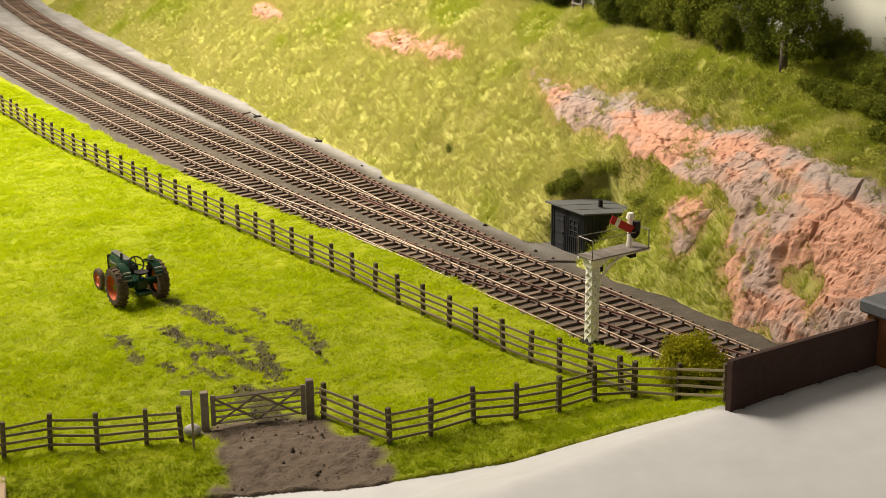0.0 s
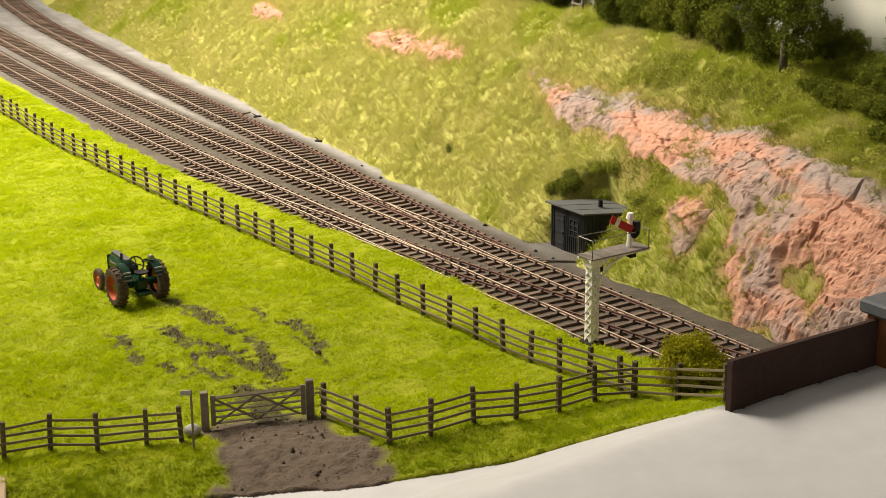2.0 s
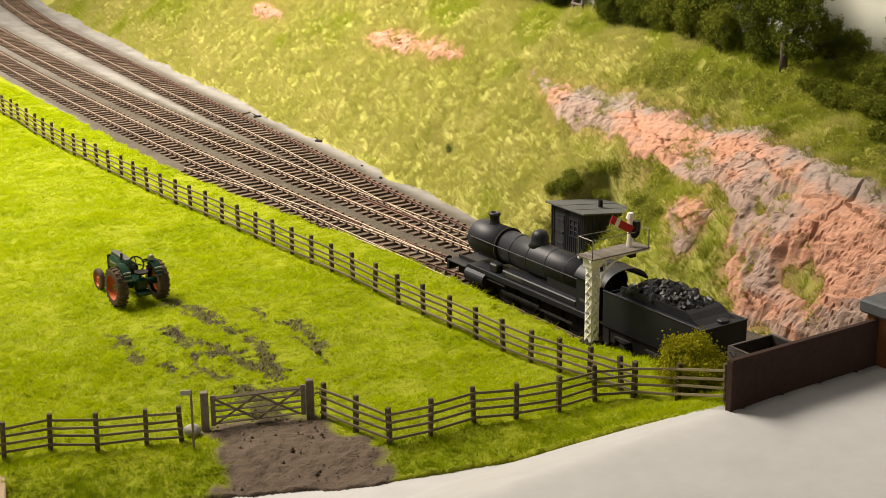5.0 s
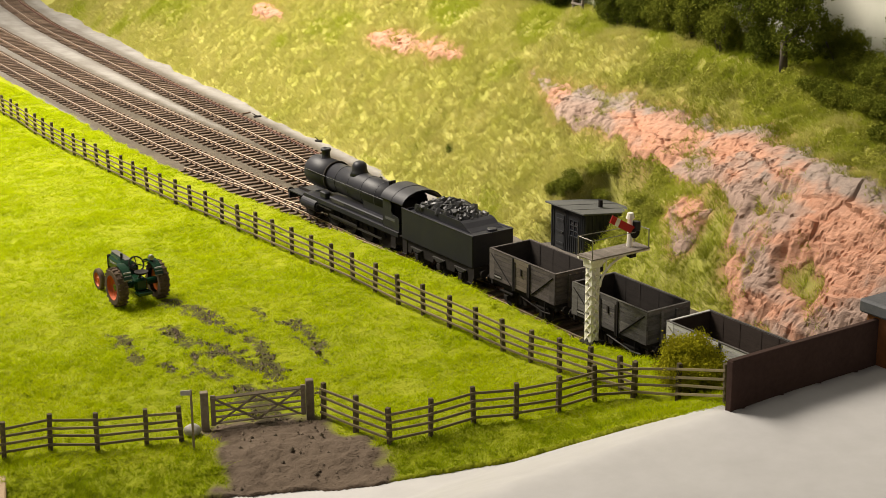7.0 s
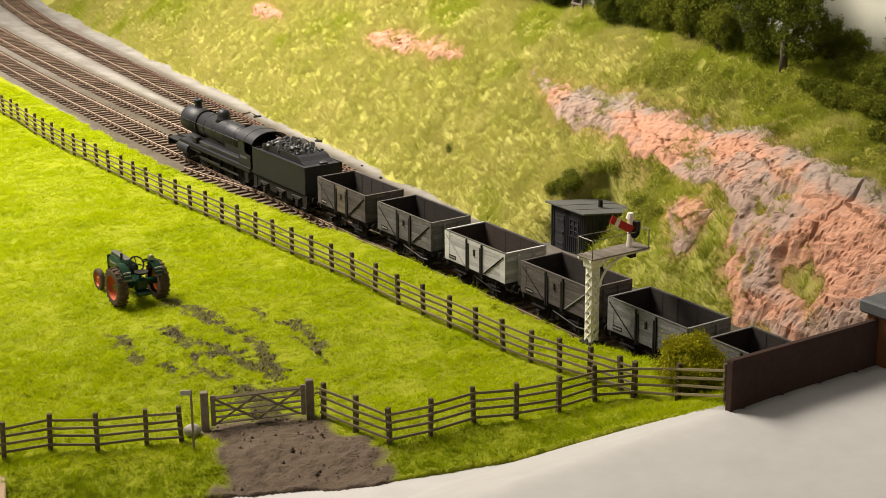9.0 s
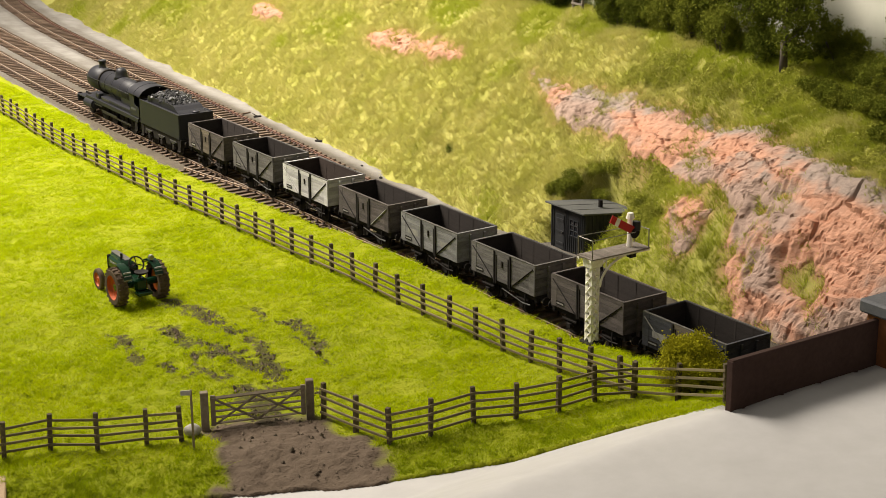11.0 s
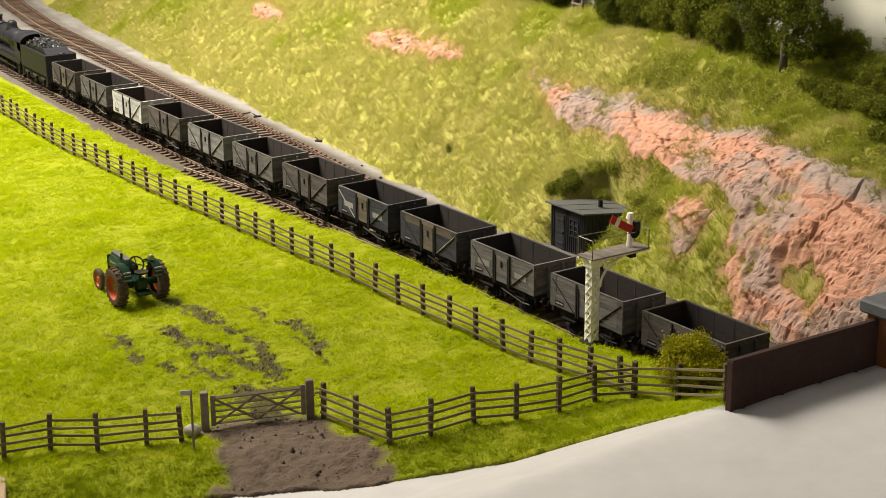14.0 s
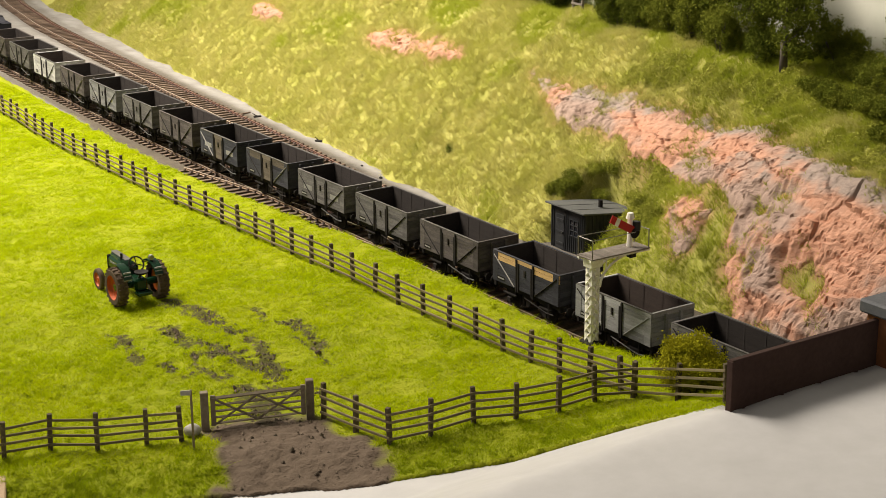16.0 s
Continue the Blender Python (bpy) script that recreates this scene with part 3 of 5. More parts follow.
# ---- fences and gate ----
def post_mesh(w, d, h):
    bm = B(-w / 2, w / 2, -d / 2, d / 2, -0.45, h, 0.012)
    return mesh_of("post", bm, "post")


def fence(points, label, rails=(0.3, 0.62, 0.94, 1.26), lean=2.5, seed=1, tall=1.5, skip=()):
    rng = random.Random(seed)
    ob = thing("fence", label, "fence", "field fences")
    pm = post_mesh(0.17, 0.17, tall)
    spots = []
    for q, c in points:
        x, y = (float(e) for e in plan(q, c))
        spots.append(Vector((x, y, float(field_z(q, c)) - 0.02)))
    for i, p in enumerate(spots):
        d = (spots[min(i + 1, len(spots) - 1)] - spots[max(i - 1, 0)])
        part("post", pm, None, ob, m=Matrix.Translation(p) @ pose(0, 0, 0, rng.uniform(-lean, lean), rng.uniform(-lean, lean), math.degrees(math.atan2(d.y, d.x))))
    for i, (p, q) in enumerate(zip(spots, spots[1:])):
        if i in skip:
            continue
        d = q - p
        side = Vector((d.y, -d.x, 0)).normalized() * 0.1
        for h in rails:
            a, b = p + side + Vector((0, 0, h + rng.uniform(-0.03, 0.03))), q + side + Vector((0, 0, h + rng.uniform(-0.03, 0.03)))
            e = b - a
            m = Matrix.Translation(a) @ e.to_track_quat("X", "Z").to_matrix().to_4x4()
            part("rail", B(-0.06, e.length + 0.06, -0.03, 0.03, -0.048, 0.048, 0.008), "fence", ob, m=m)
    return ob


def line_fence(q):
    return float(np.interp(q, [-130, -51, -40, -25, -8, 2, 10, 20], [1.5, -5.7, -6.45, -6.6, -6.55, -6.4, -6.05, -6.15]))


fence([(14.86 - 1.95 * k, line_fence(14.86 - 1.95 * k)) for k in range(-2, 44)][::-1] + [(19.6, -6.2)], "weathered four-rail timber fence beside the line")
fence([(12.5, -15.75), (14.69, -15.62), (16.67, -15.36), (17.31, -14.0), (17.64, -12.3), (18.46, -10.96), (18.78, -9.22), (18.74, -7.45), (19.65, -6.3), (21.75, -5.95), (25.4, -7.1)],
      "weathered four-rail timber fence along the road verge", seed=3)
fence([(6.9, -28.4), (7.85, -26.81), (8.34, -25.18), (9.52, -23.79), (10.13, -22.08), (10.8, -20.95)], "weathered four-rail timber fence beside the gate", seed=5)


def field_gate():
    a, b = Vector((*[float(e) for e in plan(10.35, -19.6)], 0)), Vector((*[float(e) for e in plan(11.85, -16.15)], 0))
    a.z, b.z = float(field_z(10.35, -19.6)) + 0.02, float(field_z(11.85, -16.15)) + 0.02
    d = b - a
    m = pose(a.x * K, a.y * K, a.z * K, 0, 0, math.degrees(math.atan2(d.y, d.x)))
    ob = thing("field_gate", "closed five-bar timber field gate with crossed braces", "gate", m=m)
    n = math.hypot(d.x, d.y)
    rise = d.z / n
    for x in (-0.12, n + 0.16):
        part("gate_post", B(x - 0.15, x + 0.15, -0.15, 0.15, -0.4 + rise * x, 1.55 + rise * x, 0.025), "gate", ob, "stout square gate post")
    for x in (0.2, n - 0.1):
        part("stile", B(x - 0.09, x + 0.09, -0.05, 0.05, 0.12 + rise * x, 1.36 + rise * x, 0.012), "gate", ob)
    for h in (0.2, 0.45, 0.7, 0.95, 1.24):
        part("bar", R((0.15, 0, h + rise * 0.15), (n - 0.05, 0, h + rise * n), 0.05 if h < 1.2 else 0.075, n=4), "gate", ob)
    for x0, x1 in ((0.3, n / 2), (n / 2, n - 0.25)):
        for h0, h1 in ((0.2, 1.2), (1.2, 0.2)):
            part("brace", R((x0, -0.06, h0 + rise * x0), (x1, -0.06, h1 + rise * x1), 0.045, n=4), "gate", ob)
    return ob


field_gate()
ob = thing("footpath_sign", "thin leaning signpost with a small pale arm", "sign", m=at(11.75, -20.9, float(field_z(11.75, -20.9))))
part("pole", R((0, 0, -0.3), (0.08, -0.03, 2.35), 0.05, n=6), "fence", ob)
part("arm", B(-0.02, 0.36, -0.025, 0.025, 2.16, 2.34, turn=pose(0.05, 0, 0, 0, 0, 60)), "stone", ob, "small pale pointing board")
bm = bmesh.new()
bmesh.ops.create_icosphere(bm, subdivisions=3, radius=0.33)
for p in bm.verts:
    p.co *= 1 + 0.25 * noise.noise(p.co * 3)
    p.co.z *= 0.8
solo("boundary_stone", bm, "stone", "rough pale stone beside the gate post", "stone", m=at(10.55, -20.35, float(field_z(10.55, -20.35)) + 0.25))


# ---- bridge parapet ----
def parapet():
    ob = thing("bridge_parapet", "dark red-brown parapet wall of the road bridge", "wall", m=at(27.0, -8.65, 4.15, 0))
    # local -y runs along the wall, away from the field; local -x faces the road
    part("wall", B(-0.22, 0, -7.0, 0, -2.2, 2.02, 0.02), "parapet", ob)
    part("end_joint", B(-0.25, 0.03, -0.12, 0.03, -2.2, 1.98, 0.02), "parapet", ob)
    part("brick_pier", B(-0.75, 0.35, -8.6, -7.0, -2.2, 2.15, 0.03), "pier", ob, "orange-brown brick pier")
    part("pier_cap", B(-0.95, 0.55, -8.9, -6.75, 2.15, 2.65, 0.08), "cap", ob, "grey slate pier cap")
    part("brick_pier", B(-0.42, 0, -20, -8.6, -2.2, 2.02, 0.02), "pier", ob, "orange-brown brick wall beyond the pier")
    return ob


parapet()
solo("bridge_abutment", B(27.2, 29, 6.5, 12, -0.6, 3.6), "pier", "plain brick abutment under the road bridge", "wall", kind="structure",
     m=pose(ORG[0] * K, ORG[1] * K, 0, 0, 0, -56))


# ---- bracket signal ----
def signal():
    zg = 1.0
    ob = thing("bracket_signal", "cream lattice bracket signal with a red arm at danger", "railway signal", m=at(12.3, -2.35, zg - 0.05))
    # local y runs to the near side; the bracket reaches over the line along -y
    for sx in (-0.17, 0.17):
        for sy in (-0.17, 0.17):
            part("corner_angle", B(sx - 0.045, sx + 0.045, sy - 0.045, sy + 0.045, 0, 3.45), "white", ob)
    for face in range(4):
        bm = bmesh.new()
        m = pose(0, 0, 0, 0, 0, 90 * face)
        for i in range(8):
            z0 = 0.05 + i * 0.42
            for a, b in ((-0.17, 0.17), (0.17, -0.17)):
                rod(bm, m @ Vector((a, 0.19, z0)), m @ Vector((b, 0.19, z0 + 0.42)), 0.075, n=4)
        part("lattice", bm, "white", ob)
    bm = bmesh.new()
    prism(bm, [(-0.26, 3.4), (0.26, 3.4), (0.34, 3.78), (-0.34, 3.78)], -0.3, 0.3)
    part("head", bm, "white", ob)
    part("base_plate", B(-0.4, 0.4, -0.4, 0.4, -0.12, 0.06, 0.03), "frames", ob, "black iron foot")
    for k in range(17):
        y = 0.5 - k * 0.19
        part("deck_board", B(-0.55, 0.5, y - 0.175, y, 3.84, 3.9, 0.01), "plank", ob)
    for x in (-0.42, 0.38):
        part("bearer", B(x - 0.05, x + 0.05, -2.75, 0.5, 3.74, 3.84), "white", ob)
        bm = bmesh.new()
        pts = [Vector((x * 0.6, -0.2 - 1.9 * (1 - math.cos(a)), 2.5 + 1.25 * math.sin(a))) for a in np.linspace(0, math.pi / 2, 9)]
        for p, q in zip(pts, pts[1:]):
            rod(bm, p, q, 0.055, n=5)
        for i in range(3, 9, 2):
            rod(bm, pts[i], (x * 0.6, pts[i].y, 3.76), 0.035, n=4)
        part("bracket_arch", bm, "white", ob)
    posts = [(-0.5, 0.45), (0.45, 0.45), (-0.5, -2.65), (0.45, -2.65)]
    for x, y in posts:
        part("stanchion", R((x, y, 3.88), (x, y, 4.72), 0.028, n=6), "brass", ob)
    for h in (4.70,):
        part("handrail", R((-0.5, 0.45, h), (0.45, 0.45, h), 0.02, n=6), "brass", ob)
        part("handrail", R((-0.5, 0.45, h), (-0.5, -1.9, h), 0.02, n=6), "brass", ob)
        part("handrail", R((0.45, 0.45, h), (0.45, -1.9, h - 0.05), 0.02, n=6), "brass", ob)
        part("handrail", R((-0.5, -2.65, h), (0.45, -2.65, h), 0.02, n=6), "brass", ob)
    part("doll_post", R((0.05, -2.05, 3.9), (0.05, -2.05, 5.15), 0.13, 0.11, n=8), "white", ob, "short cream doll post")
    part("finial", R((0.05, -2.05, 5.15), (0.05, -2.05, 5.4), 0.19, 0.13, n=8), "white", ob)
    arm = part("signal_arm", B(-0.02, 0.02, -0.25, 1.25, -0.17, 0.17, 0.01), "red", ob, "red signal arm with a white stripe", m=pose(-0.14, -1.9, 4.75, 30, 0, 0))
    part("stripe", B(-0.027, 0.027, 0.72, 0.94, -0.171, 0.171), "white", arm, "white stripe")
    part("spectacle", R((-0.03, -0.35, -0.05), (0.03, -0.35, -0.05), 0.24, n=12), "frames", arm, "black spectacle plate")
    part("lamp_case", B(-0.24, 0.10, -2.42, -2.12, 4.62, 5.02, 0.03), "black", ob, "black signal lamp")
    part("balance_weight", B(-0.1, 0.2, -2.35, -2.0, 3.4, 3.72, 0.03), "frames", ob, "black balance weight")
    part("crank_box", B(-0.12, 0.12, -0.5, -0.22, 3.1, 3.45, 0.03), "frames", ob, "black crank fitting")


signal()


# ---- platelayers' hut ----
def hut():
    ob = thing("lineside_hut", "small black tarred timber hut with a felt roof", "hut", m=at(-0.2, 7.35, -0.3))
    L, D, H = 2.8, 3.55, 2.35
    # local x to the far end of the line, local -y away from it
    part("front_wall", B(0, L, -0.08, 0, 0, H), "hut", ob)
    part("back_wall", B(0, L, -D, -D + 0.08, 0, H - 0.4), "hut", ob)
    for x in (0, L - 0.08):
        part("end_wall", prism(bmesh.new(), [(-D + 0.08, 0), (-0.08, 0), (-0.08, H - 0.01), (-D + 0.08, H - 0.4)], -x - 0.08, -x), "hut", ob, m=pose(0, 0, 0, 0, 0, 90))
    for k in range(17):
        x = 0.05 + k * (L - 0.1) / 16
        if not (1.62 < x < 2.42):
            part("cover_strip", B(x - 0.03, x + 0.03, 0, 0.05, 0.02 if not 0.5 < x < 1.25 else 0.02, H - 0.02 if not 0.5 < x < 1.25 else 0.95, 0.008), "hut", ob)
    for k in range(15):
        y = -0.05 - k * (D - 0.1) / 14
        part("cover_strip", B(-0.05, 0, y - 0.03, y + 0.03, 0.02, H - 0.05 + 0.13 * y, 0.008), "hut", ob)
    door = part("door", B(1.68, 2.36, 0.0, 0.04, 0.05, 1.95, 0.01), "hut", ob, "plain black boarded door")
    for k in range(3):
        part("ledge", B(1.72, 2.32, 0.04, 0.07, 0.3 + 0.65 * k, 0.42 + 0.65 * k), "hut", door)
    part("door_knob", R((1.78, 0.04, 1.0), (1.78, 0.12, 1.0), 0.045, n=8), "brass", door)
    win = part("window", B(0.52, 1.22, 0.0, 0.02, 1.0, 1.85), "glass", ob, "small dark six-pane window")
    for x in (0.5, 0.85, 1.2):
        part("glazing_bar", B(x - 0.025, x + 0.025, 0.02, 0.06, 0.97, 1.88), "hut", win)
    for z in (0.98, 1.28, 1.57, 1.86):
        part("glazing_bar", B(0.48, 1.22, 0.02, 0.055, z - 0.022, z + 0.022), "hut", win)
    roof = B(-0.22, L + 0.25, -D - 0.25, 0.28, 0, 0.09, 0.015, turn=pose(0, 0, H + 0.02, 7.5, 0, 0))
    part("roof", roof, "felt", ob, "grey felted flat roof")
    for x in (0.75, 1.85):
        part("felt_lap", B(x, x + 0.07, -D - 0.26, 0.29, 0.09, 0.11, turn=pose(0, 0, H + 0.02, 7.5, 0, 0)), "felt", ob)
    part("stove_pipe", R((1.15, -2.0, H - 0.4), (1.15, -2.0, H + 0.25), 0.12, n=10), "frames", ob, "short black stove pipe")


hut()
bm = R((0, 0, 0.08), (3.6, -0.4, 0.12), 0.07, n=6)
solo("lineside_rod", bm, "plank", "grey timber length lying beside the hut", "timber", m=at(0.4, 6.9, -0.3, 60))
solo("lineside_rod", R((0, 0, 0.08), (3.3, 0, 0.1), 0.06, n=6), "sleeper", "dark timber length lying beside the siding", "timber", m=at(-42, 9.6, -0.3, 100))


# ---- tractor ----
def tractor():
    rear = ((-5.08 + -4.78) / 2, (-16.73 + -14.68) / 2)
    head = math.degrees(math.atan2(-(-16.5 + 16.73), 2.7)) + 4
    ob = thing("tractor", "dark green vintage farm tractor with orange wheels", "tractor", m=at(rear[0], rear[1], float(field_z(*rear)) + 0.02, head))
    ob.scale = (K * 1.25, K * 1.25, K * 1.25)
    # local x forwards, y to the left
    part("bonnet", B(0.35, 2.2, -0.27, 0.27, 0.78, 1.34, 0.12), "tgreen", ob, "glossy green bonnet")
    part("grille", B(2.2, 2.3, -0.25, 0.25, 0.76, 1.3, 0.03), "frames", ob, "dark radiator grille")
    part("tank_top", R((0.45, 0, 1.25), (2.1, 0, 1.25), 0.2, n=16), "tgreen", ob, "rounded glossy tank top", flat=False)
    # added strip: stands in for the shine on the glossy bonnet
    part("bonnet_strip", B(0.7, 2.15, -0.13, 0.13, 1.43, 1.465, 0.015), "brass", ob, "added metal strip for the shine on the bonnet top")
    for y in (-0.275, 0.275):
        part("name_bar", B(0.9, 1.9, y - 0.006, y + 0.006, 1.1, 1.17), "pale", ob, "pale name bar")
    part("gearbox", B(-0.45, 0.5, -0.25, 0.25, 0.5, 1.0, 0.08), "tgreen", ob)
    part("axle", R((0, -0.9, 0.72), (0, 0.9, 0.72), 0.14, n=10), "tgreen", ob)
    part("drawbar", B(-0.75, -0.35, -0.3, 0.3, 0.42, 0.55, 0.03), "tgreen", ob)
    part("seat_post", R((-0.2, 0, 0.95), (-0.45, 0, 1.22), 0.05), "frames", ob)
    bm = bmesh.new()
    lathe(bm, [(0.02, 0), (0.22, 0.02), (0.27, 0.1), (0.24, 0.1), (0.02, 0.05)], 14, pose(-0.45, 0, 1.2))
    part("seat", bm, "frames", ob, "black pan seat")
    bm = bmesh.new()
    pts = [Vector((0.29 * math.cos(a), 0.29 * math.sin(a), 0)) for a in np.linspace(0, 2 * math.pi, 17)]
    for p, q in zip(pts, pts[1:]):
        rod(bm, p, q, 0.03, n=5)
    for k in (0, 5, 11):
        rod(bm, (0, 0, 0), pts[k], 0.02, n=4)
    bmesh.ops.transform(bm, matrix=pose(-0.02, 0, 1.48, 0, -58, 0), verts=bm.verts)
    part("steering_wheel", bm, "frames", ob, "black steering wheel")
    part("steering_column", R((0.45, 0, 1.28), (0.0, 0, 1.47), 0.03), "frames", ob)
    part("exhaust", R((1.1, 0.12, 1.25), (1.1, 0.12, 1.62), 0.05), "frames", ob)
    lampp = part("lamp_stalk", R((-0.15, -0.55, 1.3), (-0.15, -0.55, 1.62), 0.025), "frames", ob)
    part("lamp", R((-0.08, -0.55, 1.68), (-0.22, -0.55, 1.68), 0.1, n=10), "brass", lampp, "small pale work lamp")
    for y in (-0.62, 0.62):
        arc = [(0.80 * math.cos(a), 0.72 + 0.80 * math.sin(a)) for a in np.linspace(0.8, 2.6, 12)]
        arc += [(0.85 * math.cos(a), 0.72 + 0.85 * math.sin(a)) for a in np.linspace(2.6, 0.8, 12)]
        part("mudguard", prism(bmesh.new(), arc, y - 0.16, y + 0.16), "tgreen", ob, "curved green mudguard")
        for k in range(3):
            part("hazard_bar", B(-0.68 + 0.02 * k, -0.64 + 0.02 * k, y - 0.14, y + 0.14, 1.1 + 0.13 * k, 1.15 + 0.13 * k), "pale", ob, "pale mudguard stripe")

    def wheel(name, x, y, r, w, lugs):
        out = 1 if y > 0 else -1
        bm = bmesh.new()
        lathe(bm, [(r * 0.66, -w / 2), (r * 0.9, -w / 2), (r, -w * 0.3), (r, w * 0.3), (r * 0.9, w / 2), (r * 0.66, w / 2)], 28, pose(0, 0, 0, 90, 0, 0), close=False)
        ob_w = part(name, bm, "tyre", ob, "mud-caked tyre", m=pose(x, y, r))
        lug = mesh_of("tread_lug", B(-0.035, 0.035, -w * 0.27, w * 0.27, r - 0.02, r + 0.028, 0.008), "tyre")
        for k in range(lugs):
            for sy in (-1, 1):
                part("tread_lug", lug, None, ob_w, m=pose(0, sy * w * 0.22, 0, 0, 360 / lugs * k + sy * 5, 0))
        bm = bmesh.new()
        lathe(bm, [(0.02, 0.06), (r * 0.2, 0.08), (r * 0.28, 0.02), (r * 0.5, -0.03), (r * 0.62, 0.04), (r * 0.7, w * 0.46), (r * 0.66, w * 0.46), (r * 0.6, -0.06), (0.02, -0.06)], 24,
              pose(0, 0, 0, -90 * out, 0, 0))
        part("rim", bm, "torange", ob_w, "orange dished wheel centre")
        bm = bmesh.new()
        for k in range(8):
            a = 2 * math.pi * k / 8
            rod(bm, (r * 0.36 * math.cos(a), out * -0.02, r * 0.36 * math.sin(a)), (r * 0.36 * math.cos(a), out * 0.05, r * 0.36 * math.sin(a)), 0.05, n=6)
        part("wheel_bolts", bm, "torange", ob_w)

    wheel("rear_wheel", 0, 0.82, 0.72, 0.4, 20)
    wheel("rear_wheel", 0, -0.82, 0.72, 0.4, 20)
    wheel("front_wheel", 2.15, 0.66, 0.42, 0.2, 0)
    wheel("front_wheel", 2.15, -0.66, 0.42, 0.2, 0)
    part("front_axle", R((2.15, -0.6, 0.45), (2.15, 0.6, 0.45), 0.06), "tgreen", ob)


tractor()


# ---- small things by the line and in the field ----
for s0, v0, turn in ((-31.2, 9.2, 20), (-40.5, 9.4, 70)):
    ob = thing("point_lever", "small black point lever beside the siding", "lever", "point levers", m=at(s0, v0, -0.3, turn))
    part("lever_box", B(-0.28, 0.28, -0.14, 0.14, 0, 0.12, 0.02), "frames", ob)
    part("lever", R((0, 0, 0.1), (0.35, 0, 0.3), 0.03, n=6), "frames", ob)
for k in range(7):
    g0 = random.Random(k)
    q, c = g0.uniform(-28, 4), g0.uniform(5.9, 6.8)
    c = float(far_line(min(q, 0))) + g0.uniform(1.7, 2.4)
    bm = bmesh.new()
    bmesh.ops.create_icosphere(bm, subdivisions=1, radius=g0.uniform(0.08, 0.16))
    solo("ash_clod", bm, "frames", "small black clod of ash on the cess", "stone", "ash clods", m=at(q, c, -0.27))
bm = bmesh.new()
bmesh.ops.create_icosphere(bm, subdivisions=2, radius=0.14)
for p in bm.verts:
    p.co *= 1 + 0.4 * noise.noise(p.co * 6)
solo("field_clod", bm, "tyre", "dark clod of earth lying in the pasture", "stone", m=at(6.2, -12.35, float(field_z(6.2, -12.35)) + 0.07))
solo("baseboard_edge", B(-0.6, 0.0, -1.2, 1.0, -1.6, 0.0, 0.05), "board", "pale bare timber at the layout's corner", "board", kind="structure", m=pose(-15.75 * K, 53.3 * K, 0.2 * K, 0, 0, 14))


# ---- plants ----
def leaves(name, blobs, count, size, material, seed, drop=0.35):
    """A crown of small leaf clumps, scattered through uneven lumps with gaps between them."""
    g = np.random.default_rng(seed)
    w = np.array([b[3] * b[4] * b[5] for b in blobs]) ** (2 / 3)
    pick = g.choice(len(blobs), count, p=w / w.sum())
    b = np.array(blobs)[pick]
    d = g.normal(size=(count, 3))
    d /= np.linalg.norm(d, axis=1, keepdims=True)
    lump = 1 + 0.28 * fbm(d[:, 0] * 2.3 + b[:, 0], d[:, 1] * 2.3 + d[:, 2] * 1.7 + b[:, 1], 3)
    r = lump * (1 - drop * g.random(count) ** 1.6)
    # the leaves gather into small sprays round some of the spots
    lead = g.integers(0, count, max(2, count // 45))
    own = lead[g.integers(0, len(lead), count)]
    spot = b[:, :3] + d * r[:, None] * b[:, 3:6]
    stray = g.random((count, 1)) < 0.22
    c = np.where(stray, spot, spot[own] + g.normal(0, 1, (count, 3)) * max(size * 1.15, 0.1))
    d = np.where(stray, d, d[own])
    a = g.normal(size=(count, 3)) + d * 0.6
    a /= np.linalg.norm(a, axis=1, keepdims=True)
    e = np.cross(a, g.normal(size=(count, 3)))
    e /= np.linalg.norm(e, axis=1, keepdims=True)
    q = np.cross(a, e)
    k = size * g.uniform(0.5, 1.4, (count, 1))
    verts = np.stack([c - e * k * 0.5, c + q * k * 0.45, c + e * k * 0.6, c - q * k * 0.45], 1).reshape(-1, 3)
    faces = np.arange(count * 4).reshape(-1, 4)
    return sheet(name, verts, faces, material, None, False)


def tree(s, v, tall, spread, seed, material="leafdark", count=9000, bare=0.25, label="model broadleaf tree with a dark uneven crown"):
    rng = random.Random(seed)
    ob = thing("tree", label, "tree", "trees on the bank top", m=at(s, v, float(bank_z(s, v)) - 0.1))
    bm = bmesh.new()
    rod(bm, (0, 0, 0), (0.1, 0, tall * 0.45), 0.24, 0.15, n=9)
    blobs = []
    for k in range(9):
        a, h = rng.uniform(0, 6.28), tall * rng.uniform(bare + 0.05, 0.85)
        reach = spread * rng.uniform(0.35, 0.75) * (1.1 - 0.5 * h / tall)
        tip = Vector((reach * math.cos(a), reach * math.sin(a), h))
        root = Vector((0.06, 0, min(h * 0.75, tall * 0.5)))
        mid = (root + tip) / 2 + Vector((0, 0, -0.1))
        rod(bm, root, mid, 0.11, 0.07, n=6)
        rod(bm, mid, tip, 0.07, 0.03, n=6)
        q = spread * rng.uniform(0.34, 0.55)
        blobs.append((tip.x, tip.y, tip.z, q, q, q * rng.uniform(0.6, 0.85)))
    blobs.append((0, 0, tall * 0.82, spread * 0.5, spread * 0.5, tall * 0.2))
    part("trunk", bm, "bark", ob, "grey-brown trunk and limbs", flat=False)
    part("crown", leaves("crown", blobs, count, 0.1, material, seed), None, ob)
    return ob


